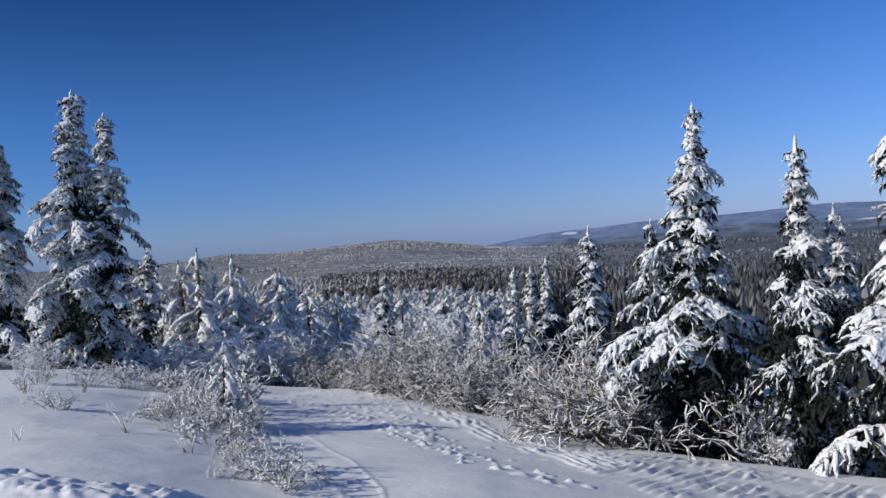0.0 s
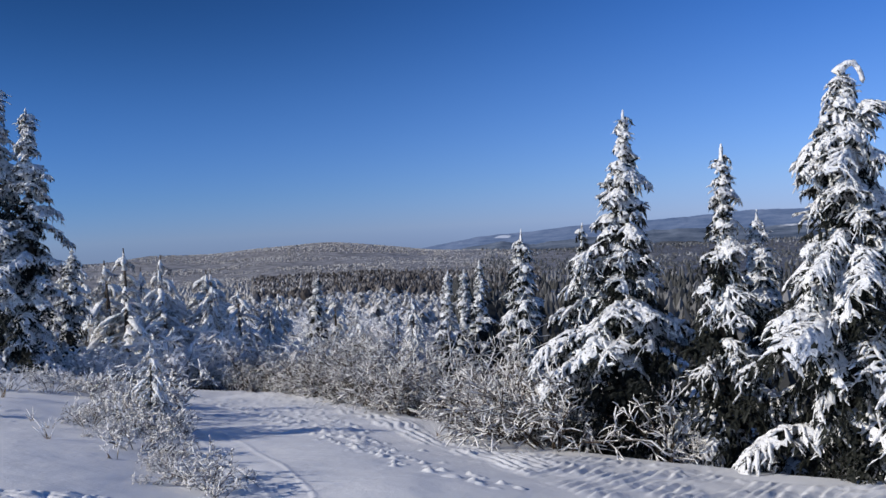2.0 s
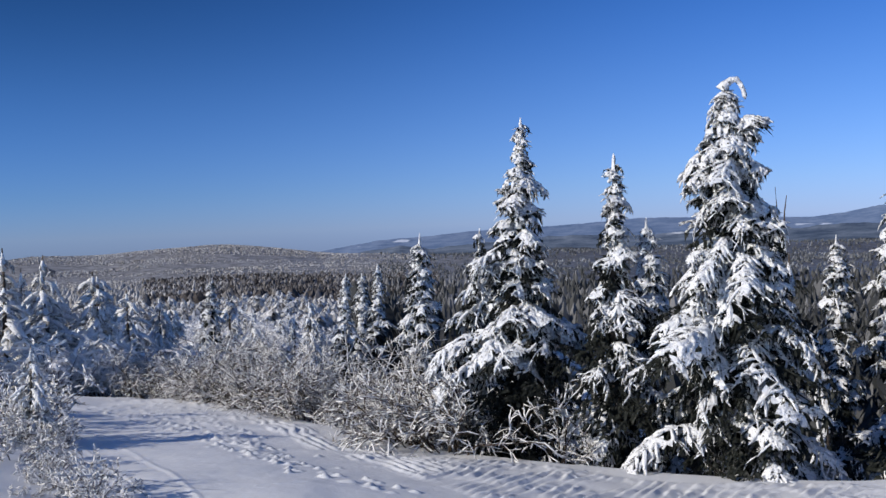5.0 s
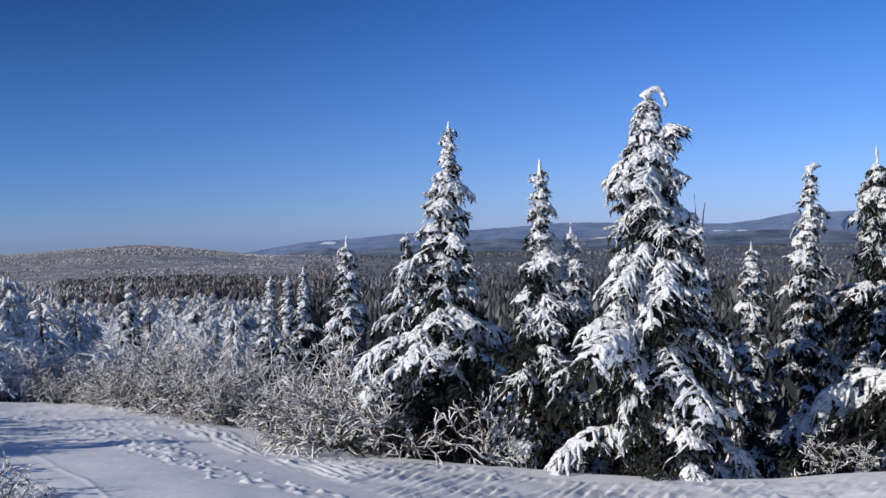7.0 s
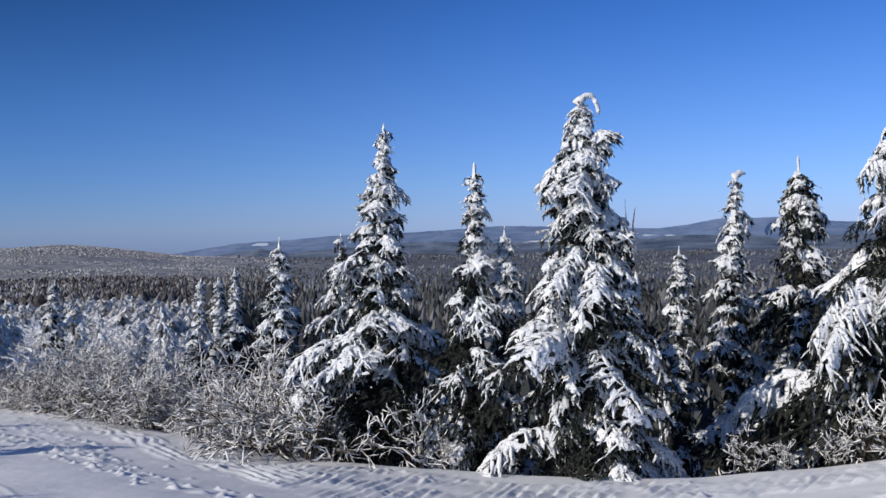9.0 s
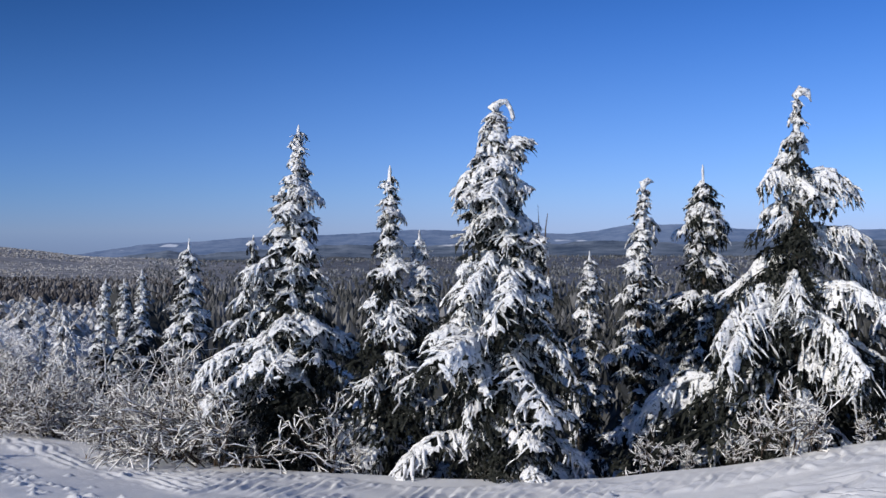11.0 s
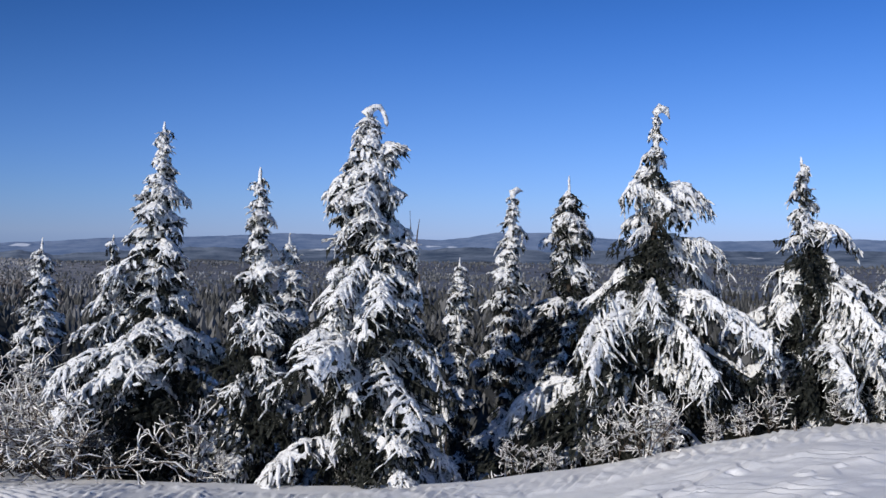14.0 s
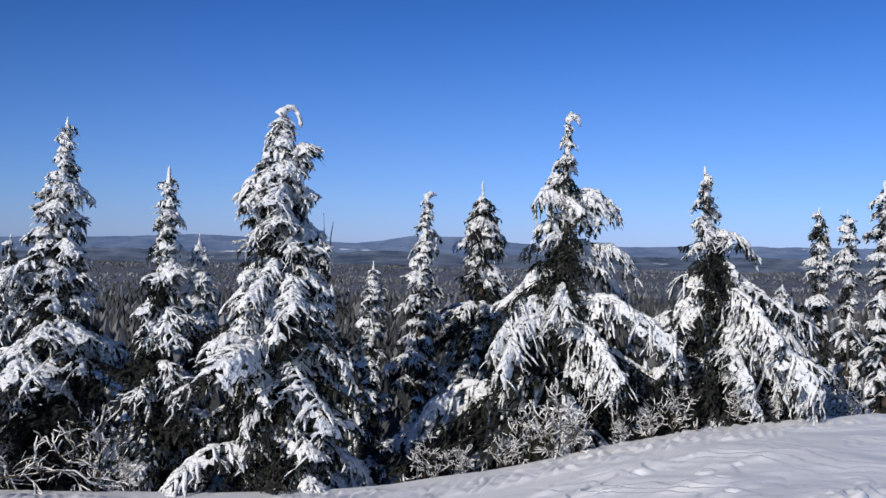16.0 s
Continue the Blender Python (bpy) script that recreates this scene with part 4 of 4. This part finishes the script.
# ---- frosted shrubs ----
def shrub_meshes(seed, high, wide, stems, rime, side=6, twigs=3, upright=0.0, under=True, thin=False):
    share = 0.92 if thin else 0.76
    rng = random.Random(seed)
    wood, white = Soup(), Soup()

    def branch(o, d, ln, r, level):
        n = 4 if level < 2 else 2 if thin else 3
        pts = [o]
        bend = Vector((rng.uniform(-0.5, 0.5), rng.uniform(-0.5, 0.5), rng.uniform(-0.85, 0.1) + upright))
        for i in range(1, n):
            d = (d + bend * 0.3 + Vector((rng.gauss(0, 1), rng.gauss(0, 1), rng.gauss(0, 1))) * (0.15 if level == 0 else 0.34)).normalized()
            pts.append(pts[-1] + d * (ln / (n - 1)))
        if level < 2 or under:
            wood.tube(pts if level < 2 else [pts[0], pts[-1]], [r * (1 - 0.6 * i / (n - 1)) for i in range(n)] if level < 2 else [r, r * 0.4], 3, cap=False)
        if level > 0 and rng.random() < share:
            w = rime * rng.uniform(0.6, 1.25)
            white.tube([p + Vector((0, 0, r * 0.6 + w * 0.5)) for p in pts], ([w * 0.7, w, w, w * 0.5][:n] if n != 3 else [w * 0.8, w, w * 0.5]), 3, 0.9, seed, 0.4, cap=False)
        if level < 2:
            for i in range(side if level == 0 else twigs):
                s = rng.uniform(0.25, 1.0) * (n - 1.001)
                k = int(s)
                p = pts[k].lerp(pts[k + 1], s - k)
                w = rng.uniform(0, 6.28)
                dd = (d * 0.8 + Vector((math.cos(w), math.sin(w), rng.uniform(-0.4, 0.6))) * 0.9).normalized()
                branch(p, dd, ln * (rng.uniform(0.3, 0.55) if level else rng.uniform(0.28, 0.5)), r * 0.6, level + 1)
    for i in range(stems):
        w = rng.uniform(0, 6.28)
        q = rng.uniform(0.1, 1.0)
        d = Vector((math.cos(w) * q * wide / high, math.sin(w) * q * wide / high, 1.0)).normalized()
        branch(Vector((math.cos(w), math.sin(w), 0)) * 0.2 * wide * q, d, high * rng.uniform(0.55, 1.1), 0.012, 0)
    return wood.mesh("branchwork", TWIG), white.mesh("snow", RIME)


SHRUBS = [shrub_meshes(60 + i, *k) for i, k in enumerate((
    (1.25, 0.9, 12, 0.0100, 9, 4, 0.1), (1.1, 1.15, 11, 0.0110, 8, 4, -0.1), (1.45, 0.8, 12, 0.0100, 9, 4, 0.15),      # thicket
    (0.95, 0.6, 7, 0.0125, 6, 4, 0.5), (1.05, 0.5, 6, 0.0125, 6, 4, 0.6),                           # saplings
    (1.5, 1.2, 8, 0.036, 5, 3, 0.2, False, True), (1.3, 1.4, 8, 0.040, 5, 3, 0.0, False, True),                # far bushes
    (0.9, 0.8, 8, 0.019, 6, 4, 0.3), (0.8, 0.9, 8, 0.020, 6, 4, 0.2)))]                                      # low bushes


def shrub(x, y, kind, scale, rng, label="leafless brown shrub crusted with rime and snow", sink=0.05):
    ob = tagged(new("shrub"), label, "shrub", "rimed shrubs")
    ob.matrix_basis = Matrix.Translation((x, y, ground_z(x, y) - sink)) @ Matrix.Rotation(rng.uniform(0, 6.28), 4, "Z") @ Matrix.Diagonal((scale, scale, scale * rng.uniform(0.9, 1.1), 1))
    a, b = SHRUBS[kind]
    child("branchwork", a, ob, kind="stuff")
    child("snow", b, ob, kind="stuff")
    return ob


# the thicket along the brink
for p, d in along([(-12.5, 22.6), (-10.6, 21.6), (-8.2, 19.3), (-6.2, 17.2), (-4.4, 15.4), (-3.0, 14.2), (-1.9, 13.4), (-1.0, 13.0)], 0.8):
    for row in range(3):
        away = 0.35 + 0.9 * row
        x, y = p.x + rng.uniform(-0.35, 0.35) - d.y * away, p.y + rng.uniform(-0.3, 0.3) + d.x * away
        shrub(x, y, rng.choice((0, 0, 1, 2)), rng.uniform(0.75, 1.1) + 0.12 * row, rng)
for x, y, s in ((-2.4, 13.6, 1.2), (-1.7, 13.1, 1.25), (-2.9, 14.0, 1.1)):
    shrub(x, y, 1, s, rng, "arching leafless shrub loaded with snow")
for x, y, s in ((-0.1, 12.7, 1.1), (0.25, 12.5, 0.6), (1.17, 11.75, 0.45), (2.0, 11.75, 0.4), (4.28, 11.2, 0.65), (5.2, 10.6, 0.5), (5.9, 10.5, 0.95),
                (5.5, 10.6, 0.7), (6.25, 10.5, 0.8), (6.9, 10.45, 0.5), (7.4, 10.5, 0.7), (7.9, 10.5, 0.6), (8.9, 10.3, 0.55), (9.5, 10.4, 0.6), (10.2, 10.6, 0.55), (12.0, 12.6, 0.9),
                (12.8, 13.0, 1.2), (13.5, 12.8, 1.2), (14.2, 13.6, 1.4), (13.6, 14.0, 1.4), (12.6, 11.8, 0.8), (4.7, 11.0, 0.4), (11.4, 11.3, 0.6)):
    shrub(x, y, rng.choice((3, 4)), s, rng, "low frosted sapling in front of spruces")
# far thickets among the young spruces, too many to tell apart
def build_far_thicket(count):
    verts, faces, kinds = [], [], []
    total = 0
    for i in range(count):
        az, r = rng.uniform(-47, -11), 26 * (90 / 26) ** rng.random() ** 1.4
        x, y = polar(az, r)
        pair = SHRUBS[rng.choice((5, 6))]
        w, k = rng.uniform(0, 6.28), rng.uniform(0.6, 1.4) * (0.55 if az < -34 else 1.0)
        turn = np.array([[math.cos(w), math.sin(w), 0], [-math.sin(w), math.cos(w), 0], [0, 0, 1]]) * k
        for slot, me in enumerate(pair):
            co = np.empty(len(me.vertices) * 3)
            me.vertices.foreach_get("co", co)
            verts.append(co.reshape(-1, 3) @ turn + np.array([x, y, ground_z(x, y) - 0.05]))
            idx = np.empty(len(me.loops), int)
            me.loops.foreach_get("vertex_index", idx)
            faces.append(idx.reshape(-1, 4) + total)
            kinds.append(np.full(len(me.polygons), slot))
            total += len(me.vertices)
    me = bpy.data.meshes.new("far_bushes")
    me.from_pydata(np.concatenate(verts).tolist(), [], np.concatenate(faces).tolist())
    me.materials.append(TWIG)
    me.materials.append(RIME)
    me.polygons.foreach_set("material_index", np.concatenate(kinds))
    me.update()
    return tagged(new("far_bushes", me), "leafless bushes white with rime between young spruces", "shrubs", kind="stuff")


build_far_thicket(300)
# the strip of bushes between the bank and the track
for p, d in along([(-14.0, 16.6), (-11.8, 15.7), (-10.0, 13.9), (-8.5, 12.0), (-7.2, 10.5), (-6.2, 9.5), (-5.2, 8.4), (-4.3, 7.4)], 0.62):
    for row in range(2):
        x, y = p.x + rng.uniform(-0.5, 0.5), p.y + rng.uniform(-0.5, 0.5)
        shrub(x, y, rng.choice((7, 8)), (0.17 + 0.034 * max(0, y - 7.4)) * rng.uniform(0.45, 1.5), rng, "low snow-crusted bush on the bank")
for x, y, s in ((-10.4, 10.9, 0.5), (-13.6, 13.9, 0.6), (-9.7, 14.9, 1.2), (-9.4, 14.2, 1.0), (-12.0, 14.6, 0.7), (-12.8, 14.4, 0.7), (-11.2, 14.9, 0.8)):
    shrub(x, y, rng.choice((7, 8)), s, rng, "snow-crusted bush at the foot of the spruces")


small_spruce(-7.75, 11.6, ground_z(-7.75, 11.6) + 1.4, 0.34, rng, "thin young spruce brown and white with rime beside the track", SMALL)
for x, y, k, s in ((-7.35, 11.35, 8, 0.6), (-7.0, 11.2, 7, 0.45), (-7.6, 10.85, 8, 0.5), (-8.2, 11.9, 7, 0.8),
                   (-8.0, 12.0, 7, 0.95), (-7.6, 11.5, 8, 0.8), (-7.2, 11.1, 7, 0.5), (-6.5, 10.1, 7, 0.4), (-8.6, 12.6, 8, 0.8), (-9.2, 13.3, 7, 0.9),
                   (-8.9, 11.6, 8, 0.6), (-8.4, 11.0, 7, 0.55), (-6.6, 9.5, 8, 0.6), (-6.15, 9.6, 8, 0.42), (-5.6, 8.8, 7, 0.4), (-4.75, 7.95, 8, 0.5), (-4.5, 7.65, 7, 0.5), (-4.3, 7.4, 8, 0.42)):
    shrub(x, y, k, s, rng, "brown bush beside the track, thick with rime and snow")


# ---- stalks poking through the snow ----
TUFTS = [
    # x, y, height, stalks
    (-7.77, 9.37, 0.34, 6), (-8.34, 8.06, 0.2, 4), (-11.87, 13.2, 0.5, 7), (-11.86, 12.15, 0.3, 4), (-3.73, 13.5, 0.22, 3), (-3.39, 13.4, 0.24, 3),
    (-6.29, 8.59, 0.25, 5), (-5.16, 8.0, 0.25, 5), (-12.95, 12.8, 0.6, 8), (-12.4, 12.3, 0.35, 5), (-9.3, 10.9, 0.3, 4), (-8.6, 10.4, 0.25, 4),
    (3.9, 11.3, 0.18, 3), (8.0, 10.1, 0.3, 4), (9.2, 10.2, 0.35, 5),
]


def stalks(x, y, high, count, seed, label):
    rng = random.Random(seed)
    ob = tagged(new("grass_tuft"), label, "grass", "stalks in the snow")
    ob.location = (x, y, ground_z(x, y) - 0.04)
    for k in range(count):
        w, q = rng.uniform(0, 6.28), rng.uniform(0.1, 0.6)
        d = Vector((math.cos(w) * q, math.sin(w) * q, 1)).normalized()
        ln = high * rng.uniform(0.6, 1.15)
        o = Vector((rng.gauss(0, 0.03), rng.gauss(0, 0.03), 0))
        side = Vector((math.cos(w), math.sin(w), 0))
        pts = [o + d * (ln * u) + side * (0.25 * ln * u * u) for u in (0, 0.35, 0.7, 1.0)]
        stem = Soup()
        stem.tube(pts, [0.006, 0.005, 0.004, 0.002], 4)
        st = child("stalk", stem.mesh("stalk", GRASS), ob)
        cap = Soup()
        cap.tube([p + Vector((0, 0, 0.004)) for p in pts[1:]], [0.004, 0.008, 0.003], 5, 1.0, seed + k, 0.8)
        child("rime", cap.mesh("rime", RIME), st)


for i, (x, y, high, count) in enumerate(TUFTS):
    stalks(x, y, high, count, 300 + i, "dry stalks crusted with rime, standing in the snow")
